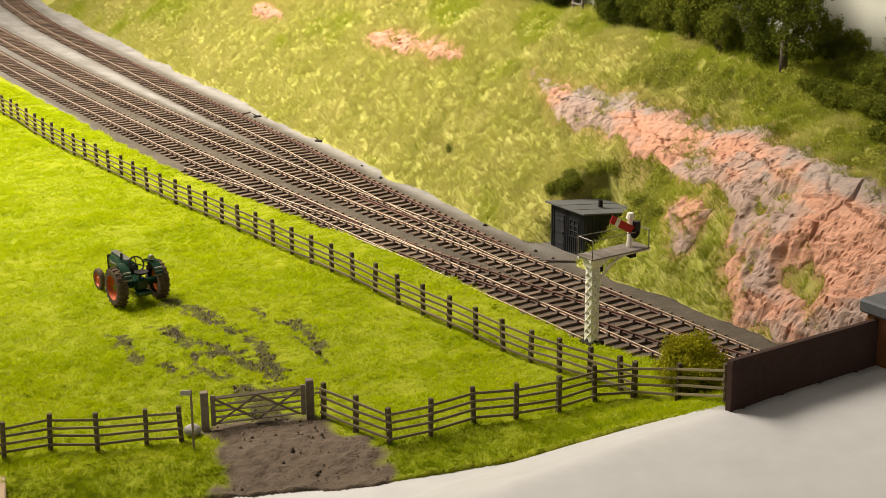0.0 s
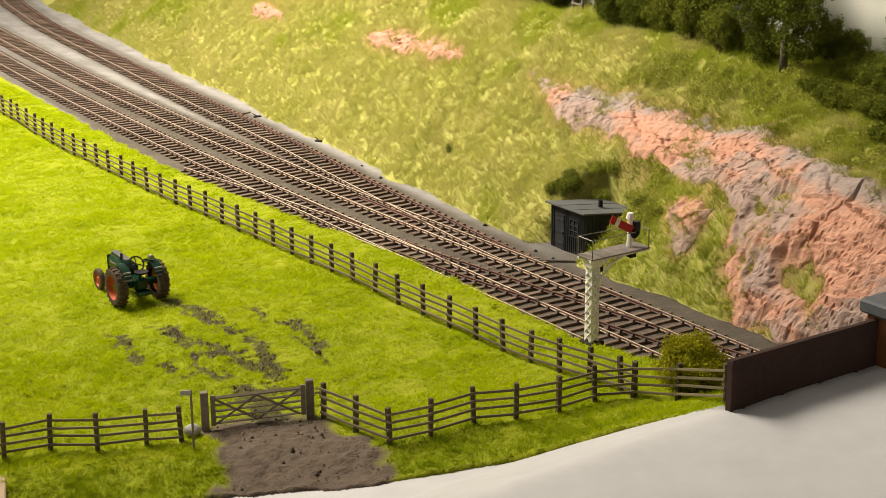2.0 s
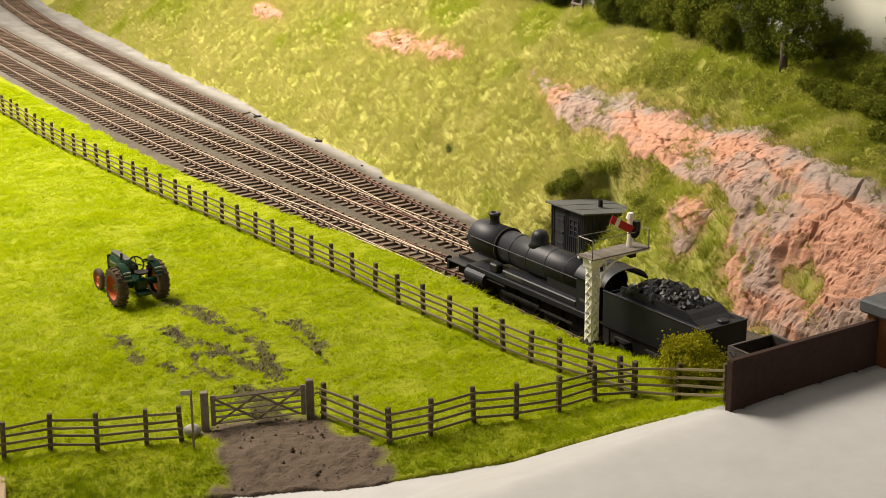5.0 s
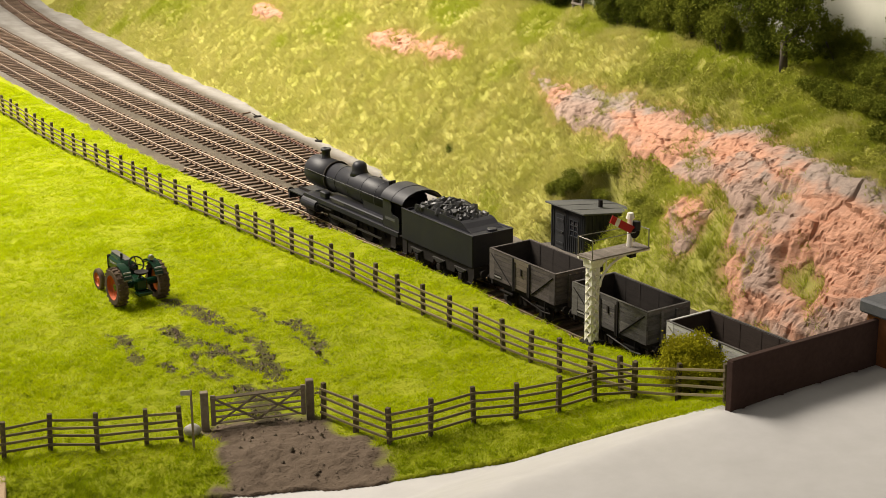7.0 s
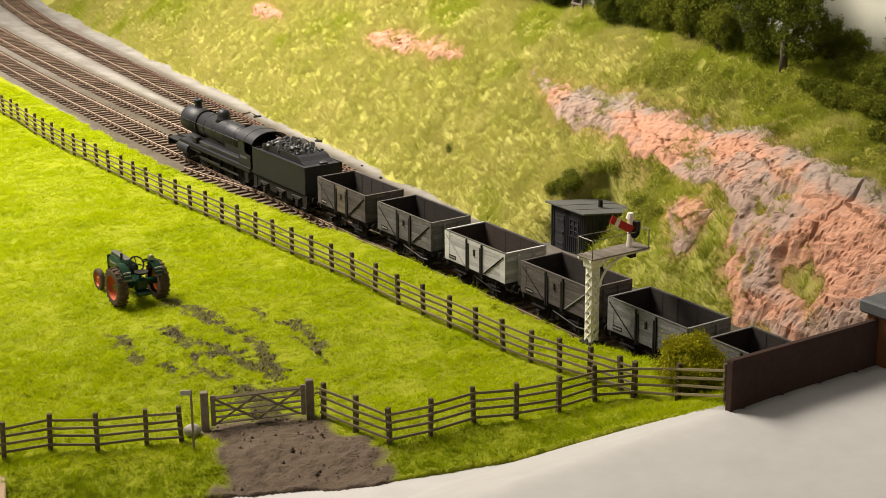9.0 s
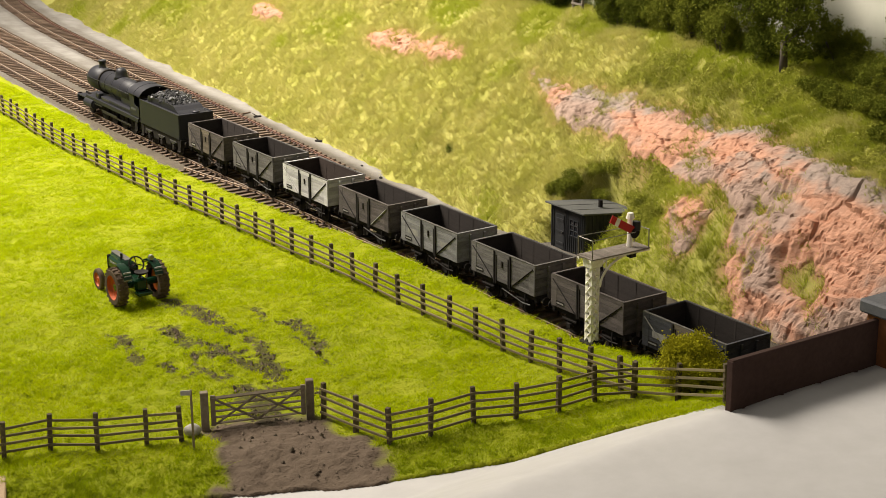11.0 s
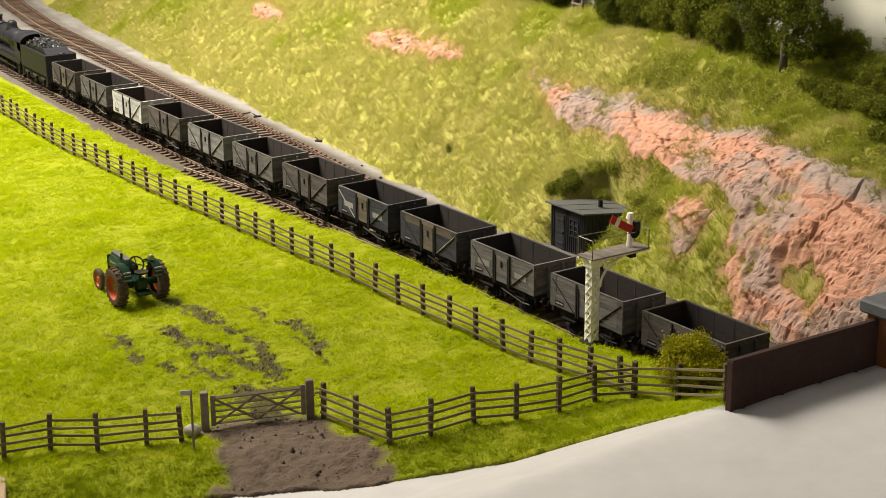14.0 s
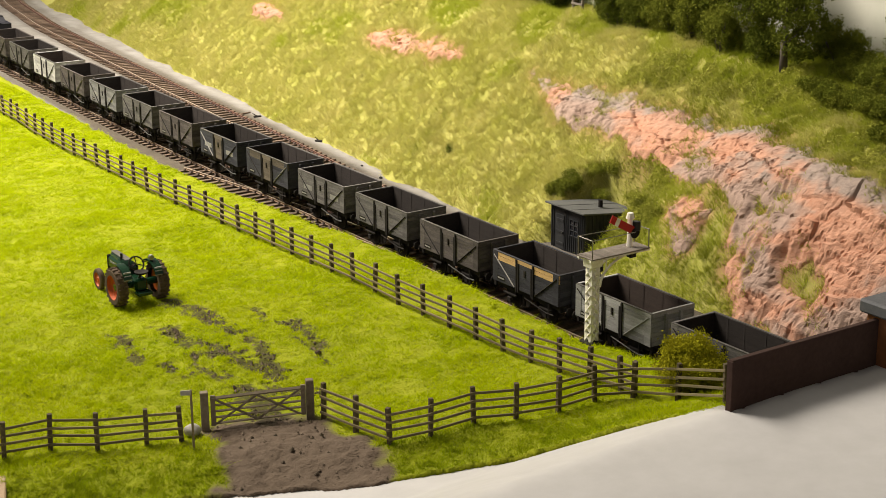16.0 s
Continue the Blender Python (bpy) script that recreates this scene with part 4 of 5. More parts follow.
def bush(s, v, z, rx, ry, rz, seed, material="leaf", count=4500, size=0.16, label="clump of green lineside scrub", group="bushes on the bank", lumps=6):
    rng = random.Random(seed)
    ob = thing("bush", label, "bush", group, m=at(s, v, z - 0.1))
    blobs = [(rng.uniform(-0.62, 0.62) * rx, rng.uniform(-0.55, 0.55) * ry, rz * rng.uniform(0.3, 0.68), rx * rng.uniform(0.28, 0.62), ry * rng.uniform(0.3, 0.62), rz * rng.uniform(0.2, 0.42)) for _ in range(lumps)]
    bm = bmesh.new()
    for b in blobs:
        rod(bm, (b[0] * 0.3, b[1] * 0.3, 0), (b[0], b[1], b[2]), 0.06, 0.03, n=5)
    part("stem", bm, "bark", ob, flat=False)
    part("foliage", leaves("foliage", blobs, count, size, material, seed, 0.6), None, ob)
    return ob


for k, (s, v, tall, spread) in enumerate([(3.4, 17.6, 6.0, 3.0), (0.4, 19.0, 6.5, 2.6), (-4.6, 20.6, 6.5, 2.4), (10.6, 19.0, 4.6, 2.2), (-11.5, 21, 6, 2.4), (-23, 21.4, 6, 2.6), (-8, 21.3, 5.5, 2.2), (-19, 21.6, 5, 2.2)]):
    tree(s, v, tall, spread, 20 + k, count=22000)
for k, (s, v, rx, ry, rz) in enumerate([(-12.6, 19.6, 1.6, 1.2, 3.4), (-10.4, 19.7, 1.2, 1.2, 3.2), (-7.5, 19.5, 1.9, 1.2, 2.8), (-4.8, 19.0, 1.7, 1.3, 3.2), (-2.3, 18.4, 1.6, 1.2, 3.0),
                                       (0.6, 18.3, 1.5, 1.0, 2.2), (7.6, 18.8, 1.8, 1.3, 1.8), (10.6, 17.8, 2.2, 1.4, 1.6), (-20.5, 20.6, 1.9, 1.2, 3), (-23.6, 21, 1.9, 1.2, 3), (-27, 22, 2, 1.3, 3), (13.5, 17.2, 2.2, 1.5, 1.7), (5.5, 19.8, 1.8, 1.0, 2.4), (9.2, 16.3, 1.6, 1.1, 0.9), (11.6, 15.6, 1.8, 1.0, 0.9), (14.2, 14.6, 1.9, 1.2, 1.0), (6.6, 16.8, 1.6, 1.0, 0.8), (16.5, 15.5, 2, 1.5, 1.2)]):
    bush(s, v, float(bank_z(s, v)), rx, ry, rz, 50 + k, "leafdark" if k in (0, 1, 5, 8) else "leaf", 20000, 0.075, lumps=11, label="dense dark green hedge shrub on the bank top", group="hedge shrubs")
scrub = random.Random(31)
for k in range(18):
    dark = k < 7
    s, v = (scrub.uniform(-5.0, -3.4), scrub.uniform(9.3, 10.4)) if dark else (scrub.uniform(-4.3, 2.8), scrub.uniform(11.0, 11.6))
    r = scrub.uniform(0.45, 0.75) if dark else scrub.uniform(0.6, 1.0)
    v -= 0.75 * min(max(s + 0.5, 0), 2.4)
    bush(s, v, float(bank_z(s, v)) - 0.25, r, r * 0.9, r * scrub.uniform(0.8, 1.1), 80 + k, "leaf" if dark else "ivy", 5200, 0.07,
         label="dark green bramble clump beside the hut" if dark else "low green bramble clump behind the hut", lumps=8)
bush(21.4, -4.9, float(field_z(21.4, -4.9)), 1.65, 1.2, 2.5, 95, "leafbush", 70000, 0.066, "rounded yellow-green bush by the fence", lumps=16)
bush(-17.2, 10.45, 1.6, 0.5, 0.4, 0.5, 97, "leafdark", 500, 0.1, "small dark weed tuft on the grassy bank")
ob = thing("stile", "small grey timber stile among the hedge shrubs", "stile", m=at(-16.6, 20.2, float(bank_z(-16.6, 20.2))))
for x in (0, 0.9):
    part("stile_post", B(x - 0.07, x + 0.07, -0.07, 0.07, -0.2, 2.2), "plank", ob)
for z in (0.35, 0.85, 1.35, 1.85):
    part("step", B(-0.1, 1.0, 0.07, 0.13, z - 0.06, z + 0.06), "plank", ob)


def fibres(name, s, v, z, tall, wide, lean, material, seed, label, along=None):
    """Static grass: one thin blade to each spot."""
    g = np.random.default_rng(seed)
    n = len(s)
    x, y = plan(s, v)
    base = np.stack([x, y, z], -1)
    a = g.uniform(0, 2 * np.pi, n)
    side = np.stack([np.cos(a), np.sin(a), np.zeros(n)], -1) * (wide * g.uniform(0.6, 1.4, n))[:, None]
    h = tall * g.uniform(0.5, 1.25, n)
    tip = np.stack([g.normal(0, lean, n) * h, g.normal(0, lean, n) * h, h], -1)
    if along is not None:
        tip += along * h[:, None]
    verts = np.stack([base - side, base + side, base + tip], 1).reshape(-1, 3)
    me = sheet(name, verts, np.arange(n * 3).reshape(-1, 3), material, None, False)
    return solo(name, me, None, label, "grass", kind="stuff")


g = np.random.default_rng(7)
n = 1700000
s, v = g.uniform(-75, 27, n), g.uniform(-36, -1.6, n)
x, y = plan(s, v)
ok = (np.abs(x) < 0.30 * y + 1) & (y > road_edge(x) + 0.05) & (s < 27)
s, v = s[ok], v[ok]
ruts, way = earth_on_field(s, v)
z = field_z(s, v)
ok = (g.random(len(s)) > np.clip(np.maximum(ruts * 1.08, way * 1.6), 0, 0.93 + 0.08 * (way > 0.5))) & (z > -0.36 - verge_drop(s, v)) & (g.random(len(s)) < 0.8 + 0.35 * fbm(s * 0.5, v * 0.5, 3))
s, v, z = s[ok], v[ok], z[ok]
puff = fbm(s * 1.9 + 0.7 * v, v * 1.9 - 0.7 * s, 3)
z = z + turf_z(s, v)
x, y = plan(s, v)
# front strip: longer verge grass, with the shade there put into its colour
front_shade = (1 - smooth(y - road_edge(x) + 0.7 * fbm(s * 0.6, v * 0.6, 3), 1.6, 3.4)) * (1 - smooth(s, 20, 25)) > 0.5 * g.random(len(s)) + 0.2
swirl = 3.5 * fbm(s * 2.3 + 0.9 * v + 11, v * 2.3 - 0.9 * s, 2)
comb = np.stack([np.cos(swirl), np.sin(swirl), np.zeros(len(s))], -1) * 0.8
long = 0.15 * (1 + 0.35 * vnoise(s * 0.35, v * 0.35) + 0.45 * puff)
for mask, tone, name, label, seed in ((~front_shade, "blade", "field_grass", "bright yellow-green static grass of the pasture", 8), (front_shade, "verge", "verge_grass", "longer, greener grass of the road verge, darkened for shade", 9)):
    fibres(name, s[mask], v[mask], z[mask] - 0.03, long[mask] * (1.0 if tone == "blade" else 1.5), 0.017, 0.75, tone, seed, label, comb[mask])


def crumbs(n, seed):
    """Crumbs and small stones on the bare earth."""
    g = np.random.default_rng(seed)
    s, v = g.uniform(-5, 24, n), g.uniform(-27, -10, n)
    ruts, way = earth_on_field(s, v)
    x, y = plan(s, v)
    ok = (np.maximum(ruts * (g.random(n) < 0.5), way * (g.random(n) < 0.06)) > 0.45 + 0.5 * g.random(n)) & (y > road_edge(x) + 0.1)
    x, y, z = x[ok], y[ok], field_z(s[ok], v[ok]) - 0.02
    n = len(x)
    r = 0.02 + 0.075 * g.random(n) ** 3
    unit = np.array([(1, 0, 0), (-1, 0, 0), (0, 1, 0), (0, -1, 0), (0, 0, 1), (0, 0, -1)], float)
    verts = np.stack([x, y, z], -1)[:, None, :] + unit[None] * r[:, None, None] * g.uniform(0.6, 1.4, (n, 6, 1))
    face = np.array([(0, 2, 4), (2, 1, 4), (1, 3, 4), (3, 0, 4), (2, 0, 5), (1, 2, 5), (3, 1, 5), (0, 3, 5)])
    faces = (np.arange(n)[:, None, None] * 6 + face[None]).reshape(-1, 3)
    return solo("earth_crumbs", sheet("earth_crumbs", verts.reshape(-1, 3), faces, "crumb", None, False), None, "loose brown crumbs of earth and small stones", "earth", kind="stuff")


crumbs(60000, 5)


def tufts(n, s0, s1, d0, d1, blades, seed):
    """Spots for long grass that grows in tufts on the bank: place, tuft number and the lean of each blade."""
    g = np.random.default_rng(seed)
    s, d = g.uniform(s0, s1, n), g.uniform(d0, d1, n)
    v = foot(s) + d
    x, y = plan(s, v)
    ok = np.abs(x) < 0.30 * y + 2
    s, v = s[ok], v[ok]
    own = np.repeat(np.arange(len(s)), blades)
    a, r = g.uniform(0, 2 * np.pi, len(own)), 0.16 * np.sqrt(g.random(len(own))) * g.uniform(0.5, 1.5, len(s))[own]
    q, c = s[own] + r * np.cos(a), v[own] + r * np.sin(a)
    rock = rock_at(q, c)
    ok = (rock < 0.05 - 0.15 * g.random(len(q)) + 0.6 * smooth(bank_z(q, c), 4.8, 6.2) * g.random(len(q)) ** 2 + 3.0 * smooth(fbm(q * 0.55 + 2, c * 0.8, 3), 0.2, 0.7) * (g.random(len(q)) < 0.3)) & (bank_z(q, c) > -0.27)
    q, c, own, a, r, rock = q[ok], c[ok], own[ok], a[ok], r[ok], rock[ok]
    lx, ly = plan(np.cos(a), np.sin(a))
    turn = g.uniform(0, 2 * np.pi, len(s))[own]
    lean = np.stack([(lx - ORG[0]) * r * 4 + 0.45 * np.cos(turn), (ly - ORG[1]) * r * 4 + 0.45 * np.sin(turn), np.zeros(len(q))], -1)
    lean = lean + np.array([-BX[0], -BX[1], 0.0]) * 0.4
    return s[own], v[own], q, c, smooth(rock, -0.1, 0.6), lean, g.uniform(0.7, 1.3, len(s))[own], g.normal(0, 1, len(s))[own]


a, b, s, v, perch, lean, tall, luck = tufts(62000, -100, 24, -0.2, 15, 17, 21)
green = smooth(a, -10, 6) * 0.75 + 0.6 * fbm(a * 0.2 + 0.1 * b, b * 0.26, 3) + smooth(b - foot(a), 8, 11) * 0.45 + 0.25 * smooth(-a, 45, 80) + 0.11 * luck
# olive tufts: scrubby patches, and shadow on the bank put in as colour
dark = smooth(a, -14, 4) * 0.5 + 0.5 * fbm(a * 0.45 + 5, b * 0.5, 3) + 0.12 * luck
kinds = np.where((dark > 0.72) | (perch > 0.3), 2, np.where(green > 0.5, 1, 0))
for k, (tone, name, label) in enumerate((("straw", "dry_grass", "straw-coloured long static grass on the bank"), ("lush", "green_grass", "mid-green long static grass on the bank"),
                                        ("deep", "olive_grass", "olive static grass tufts on the bank, dark for scrub and shadow"))):
    mask = kinds == k
    ss, vv = s[mask], v[mask]
    up = perch[mask]
    fibres(name, ss, vv - 0.32 * up, bank_z(ss, vv) - 0.05 + 0.3 * up, 0.30 * tall[mask] * (1 - 0.35 * up), 0.018, 0.45, tone, 11 + k, label, lean[mask])


def ground_cover(n, rings, tall, size, seed, tone, name, label):
    """Small leaves heaped in low mounds on the bank."""
    g = np.random.default_rng(seed)
    s, v = g.uniform(-24, 26, n), g.uniform(7, 22, n)
    d = np.full(n, -99.0)
    for ring in rings:
        d = np.maximum(d, inside(s, v, ring))
    heap = fbm(s * 0.9 + 3, v * 0.9, 3)
    ok = (d + 0.8 * heap > 0.1) & (heap > -0.6 + 0.4 * g.random(n)) & (rock_at(s, v) < 0.0)
    s, v, heap = s[ok], v[ok], heap[ok]
    n = len(s)
    z = bank_z(s, v) + tall * np.clip(heap + 0.3, 0, 1) * g.random(n) ** 0.5 + 0.05
    x, y = plan(s, v)
    c = np.stack([x, y, z], -1)
    a = g.normal(size=(n, 3)) + np.array([0, -0.3, 0.6])
    a /= np.linalg.norm(a, axis=1, keepdims=True)
    e = np.cross(a, g.normal(size=(n, 3)))
    e /= np.linalg.norm(e, axis=1, keepdims=True)
    q = np.cross(a, e)
    k = size * g.uniform(0.5, 1.5, (n, 1))
    verts = np.stack([c - e * k * 0.5, c + q * k * 0.45, c + e * k * 0.6, c - q * k * 0.45], 1).reshape(-1, 3)
    return solo(name, sheet(name, verts, np.arange(n * 4).reshape(-1, 4), tone, None, False), None, label, "ground cover", kind="stuff")


COVER = [[(-7.2, 15.2), (-2.7, 15.8), (1.7, 15.9), (6.9, 14.8), (12.6, 12.6), (17.2, 11.2), (8.3, 21.2), (5.3, 18.3), (0.2, 17.2), (-6.5, 17)],
         [(-5.4, 10.1), (-4.2, 11.5), (-1.2, 11.8), (1.7, 11.6), (4.4, 10.3), (2.6, 10.1), (3.3, 8.8), (2.9, 7.7), (1, 8.4), (-3.9, 11.3), (-5.1, 10.3)]]
ground_cover(420000, COVER, 0.38, 0.08, 41, "ivy", "ivy_cover", "rough green ivy and bramble spreading over the bank")


# ---- train ----
def wheelset(parent, x, r, gauge=0.72, spokes=True, tone="frames"):
    bm = bmesh.new()
    rod(bm, (0, -gauge, 0), (0, gauge, 0), 0.06, n=6)
    for y in (-gauge, gauge):
        m = pose(0, y, 0, 90, 0, 0)
        lathe(bm, [(0.05, -0.1), (0.14, -0.1), (0.16, -0.04), (r * 0.8, -0.03), (r * 0.84, -0.06), (r, -0.06), (r + 0.03, 0.06 if y < 0 else -0.06), (r, 0.065), (r * 0.84, 0.065), (r * 0.8, 0.03), (0.16, 0.04), (0.14, 0.1), (0.05, 0.1)], 20, m)
    return part("wheelset", bm, tone, parent, m=pose(x, 0, r))


TURNING = []    # every wheelset that rolls: the object, its place along its vehicle, its radius
RUNNING = []    # every vehicle: the object and where it is along the line as the clip's seventh second begins


def buffer_pair(parent, x, sign, z=1.02):
    for y in (-0.86, 0.86):
        part("buffer", rod(R((x, y, z), (x + sign * 0.34, y, z), 0.1, n=8), (x + sign * 0.34, y, z), (x + sign * 0.4, y, z), 0.2, n=12), "frames", parent)


PLANKS = {}


def wagon(k, body, inner, label, doortone=None, toptone=None, planks=7, lettered=False, strap="frames"):
    ob = thing("coal_wagon", label, "wagon", "coal wagons", m=at(60 + 6.3 * k, 0, 0))
    L, W, z0, z1 = 5.03, 2.42, 1.2, 2.68
    step = (z1 - z0) / planks
    def plank(x0, x1, y0, y1, i, tone, owner):
        key = (tone, round(x0, 2), round(x1, 2), round(y0, 2), round(y1, 2), i)
        if key not in PLANKS:
            PLANKS[key] = mesh_of("plank", B(x0, x1, y0, y1, z0 + step * i, z0 + step * (i + 1) - 0.02, 0.006), tone)
        part("plank", PLANKS[key], None, owner)

    for y, sgn in ((W / 2, 1), (-W / 2, -1)):
        side = part("side", B(-L / 2 + 0.1, L / 2 - 0.1, min(y - sgn * 0.05, y - sgn * 0.03), max(y - sgn * 0.05, y - sgn * 0.03), z0, z1 - 0.05), body, ob)
        part("inner_lining", B(-L / 2 + 0.1, L / 2 - 0.1, min(y - sgn * 0.1, y - sgn * 0.12), max(y - sgn * 0.1, y - sgn * 0.12), z0 + 0.05, z1 - 0.03), inner, ob, "dark inner boards")
        for x in (-1.6, -0.62, 0.62, 1.6):
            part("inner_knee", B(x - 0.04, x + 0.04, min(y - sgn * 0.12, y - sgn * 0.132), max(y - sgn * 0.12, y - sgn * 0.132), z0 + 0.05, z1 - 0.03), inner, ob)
        d = part("side_door", B(-0.58, 0.58, min(y - sgn * 0.06, y - sgn * 0.01), max(y - sgn * 0.06, y - sgn * 0.01), z0, z1 - 0.05), doortone or body, ob)
        for i in range(planks):
            tone = toptone if toptone and i >= planks - 2 else body
            for x0, x1 in ((-L / 2, -0.62), (0.62, L / 2)):
                plank(x0, x1, min(y, y - sgn * 0.09), max(y, y - sgn * 0.09), i, tone, side)
            plank(-0.585, 0.585, min(y + sgn * 0.012, y - sgn * 0.085), max(y + sgn * 0.012, y - sgn * 0.085), i, toptone if toptone and i == planks - 1 else (doortone or body), d)
        for x in (-0.5, 0.5):
            part("hinge_strap", B(x - 0.04, x + 0.04, y + sgn * 0.012, y + sgn * 0.05, z0 - 0.12, z1 - 0.22), strap, d, "iron hinge strap")
        part("door_pin", B(-0.05, 0.05, y + sgn * 0.012, y + sgn * 0.06, z0 + 0.75, z0 + 1.05), strap, d)
        for x in (-0.63, 0.63):
            part("door_post", B(x - 0.045, x + 0.045, y, y + sgn * 0.06, z0 - 0.14, z1 - 0.03), strap, ob)
        for sx in (-1, 1):
            part("corner_plate", B(sx * (L / 2 - 0.2) - 0.2, sx * (L / 2 - 0.2) + 0.2 + 0.006, y, y + sgn * 0.014, z0, z1 - 0.02), body, ob)
            bm = R((sx * 0.8, y + sgn * 0.028, z0 + 0.06), (sx * (L / 2 - 0.12), y + sgn * 0.028, z1 - 0.2), 0.034, n=4)
            part("diagonal_strap", bm, "pale" if (k * 7 + sx) % 5 == 0 else strap, ob)
        part("capping_strip", B(-L / 2, L / 2, y - sgn * 0.1, y + sgn * 0.015, z1 - 0.02, z1 + 0.015), "cappingiron" if k % 3 else body, ob, "worn iron capping strip")
        if lettered:
            for a, b, c in ((1.0, 1.9, 0.5), (-1.9, -1.0, 0.5)):
                part("lettering", B(a, b, y + sgn * 0.003, y + sgn * 0.006, z0 + c, z0 + c + 0.28), "pale", ob, "faded pale lettering")
        part("number_bar", B(1.55, 2.15, y + sgn * 0.016, y + sgn * 0.02, z0 + 0.12, z0 + 0.32), "frames", ob, "dark number panel")
        part("number_line", B(1.6, 2.1, y + sgn * 0.02, y + sgn * 0.024, z0 + 0.18, z0 + 0.25), "pale", ob, "faded number line")
        part("solebar", B(-L / 2, L / 2, y - sgn * 0.28, y - sgn * 0.16, 0.93, 1.19), "frames", ob)
        for x in (-1.37, 1.37):
            bm = bmesh.new()
            prism(bm, [(x - 0.42, 0.95), (x + 0.42, 0.95), (x + 0.14, 0.38), (x - 0.14, 0.38)], y - sgn * 0.24, y - sgn * 0.28)
            box(bm, x - 0.14, x + 0.14, y - sgn * 0.26, y - sgn * 0.08, 0.36, 0.6, 0.02)
            box(bm, x - 0.5, x + 0.5, y - sgn * 0.22, y - sgn * 0.12, 0.68, 0.78, 0.02)
            part("axle_guard", bm, "frames", ob)
        part("brake_lever", rod(R((0.2, y - sgn * 0.12, 0.86), (-1.55, y - sgn * 0.06, 0.62), 0.03, n=5), (-1.55, y - sgn * 0.06, 0.62), (-2.1, y - sgn * 0.06, 0.66), 0.04, n=5), "felt" if k % 2 else "frames", ob, "long side brake lever")
        part("lever_guide", B(-1.75, -1.68, y - sgn * 0.1, y - sgn * 0.04, 0.4, 1.1), "frames", ob)
        for sx in (-1, 1):
            part("brake_shoe", B(sx * 0.68 - 0.12, sx * 0.68 + 0.12, sgn * 0.66, sgn * 0.8, 0.25, 0.75, 0.04), "frames", ob)
        part("v_hanger", prism(bmesh.new(), [(-0.3, 0.95), (0.3, 0.95), (0.05, 0.45), (-0.05, 0.45)], y - sgn * 0.2, y - sgn * 0.24), "frames", ob)
    for sx in (-1, 1):
        e0, e1 = sorted((sx * L / 2 - sx * 0.05, sx * L / 2 - sx * 0.03))
        end = part("end", B(e0, e1, -W / 2 + 0.1, W / 2 - 0.1, z0, z1 - 0.04), body, ob)
        for i in range(planks):
            e0, e1 = sorted((sx * L / 2 - sx * 0.09, sx * L / 2))
            plank(e0, e1, -W / 2 + 0.09, W / 2 - 0.09, i, body, end)
        e0, e1 = sorted((sx * L / 2 - sx * 0.1, sx * L / 2 - sx * 0.12))
        part("inner_lining", B(e0, e1, -W / 2 + 0.12, W / 2 - 0.12, z0 + 0.05, z1 - 0.03), inner, ob, "dark inner boards")
        for y in (-0.42, 0.42):
            part("end_post", B(sx * L / 2, sx * (L / 2 + 0.11), y - 0.07, y + 0.07, z0 - 0.22, z1 - 0.12, 0.01), body, ob)
        part("end_capping", B(sx * L / 2 - sx * 0.1, sx * L / 2 + sx * 0.01, -W / 2, W / 2, z1 - 0.02, z1 + 0.013), body, ob)
        part("headstock", B(sx * L / 2 - 0.12 * sx, sx * (L / 2 + 0.03), -W / 2 + 0.1, W / 2 - 0.1, 0.9, 1.19), "frames", ob)
        buffer_pair(ob, sx * (L / 2 + 0.03), sx)
        part("coupling", R((sx * (L / 2), 0, 0.95), (sx * (L / 2 + 0.62), 0, 0.85), 0.04, n=5), "frames", ob)
    part("wagon_floor", B(-L / 2 + 0.05, L / 2 - 0.05, -W / 2 + 0.08, W / 2 - 0.08, z0 - 0.02, z0 + 0.05), inner, ob, "dark plank floor")
    for x in (-1.37, 1.37):
        TURNING.append((wheelset(ob, x, 0.47), x, 0.47))
    RUNNING.append((ob, 5.75 + 6.28 * k))
    return ob


def wood(name, a, b):
    M[name] = material(name, a, b, 0.85, fine=8, coarse=0.9, mix=0.5, streak=(0.8, 2, 6), bump=0.5, depth=0.04, vary=0.24)


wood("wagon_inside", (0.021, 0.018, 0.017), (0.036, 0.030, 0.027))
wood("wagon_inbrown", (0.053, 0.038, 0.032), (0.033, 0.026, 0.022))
wood("wagon_grey", (0.155, 0.146, 0.138), (0.070, 0.065, 0.062))
wood("wagon_dark", (0.051, 0.051, 0.057), (0.027, 0.027, 0.031))
wood("wagon_pale", (0.454, 0.448, 0.443), (0.313, 0.302, 0.292))
wood("wagon_brown", (0.115, 0.100, 0.092), (0.054, 0.046, 0.043))
wood("wagon_silver", (0.230, 0.230, 0.227), (0.115, 0.112, 0.111))
wood("wagon_fresh", (0.454, 0.313, 0.140), (0.324, 0.205, 0.086))
wood("wagon_tan", (0.135, 0.113, 0.084), (0.081, 0.067, 0.052))
wood("wagon_light", (0.324, 0.324, 0.319), (0.194, 0.192, 0.186))
wood("wagon_blue", (0.062, 0.062, 0.070), (0.026, 0.027, 0.032))

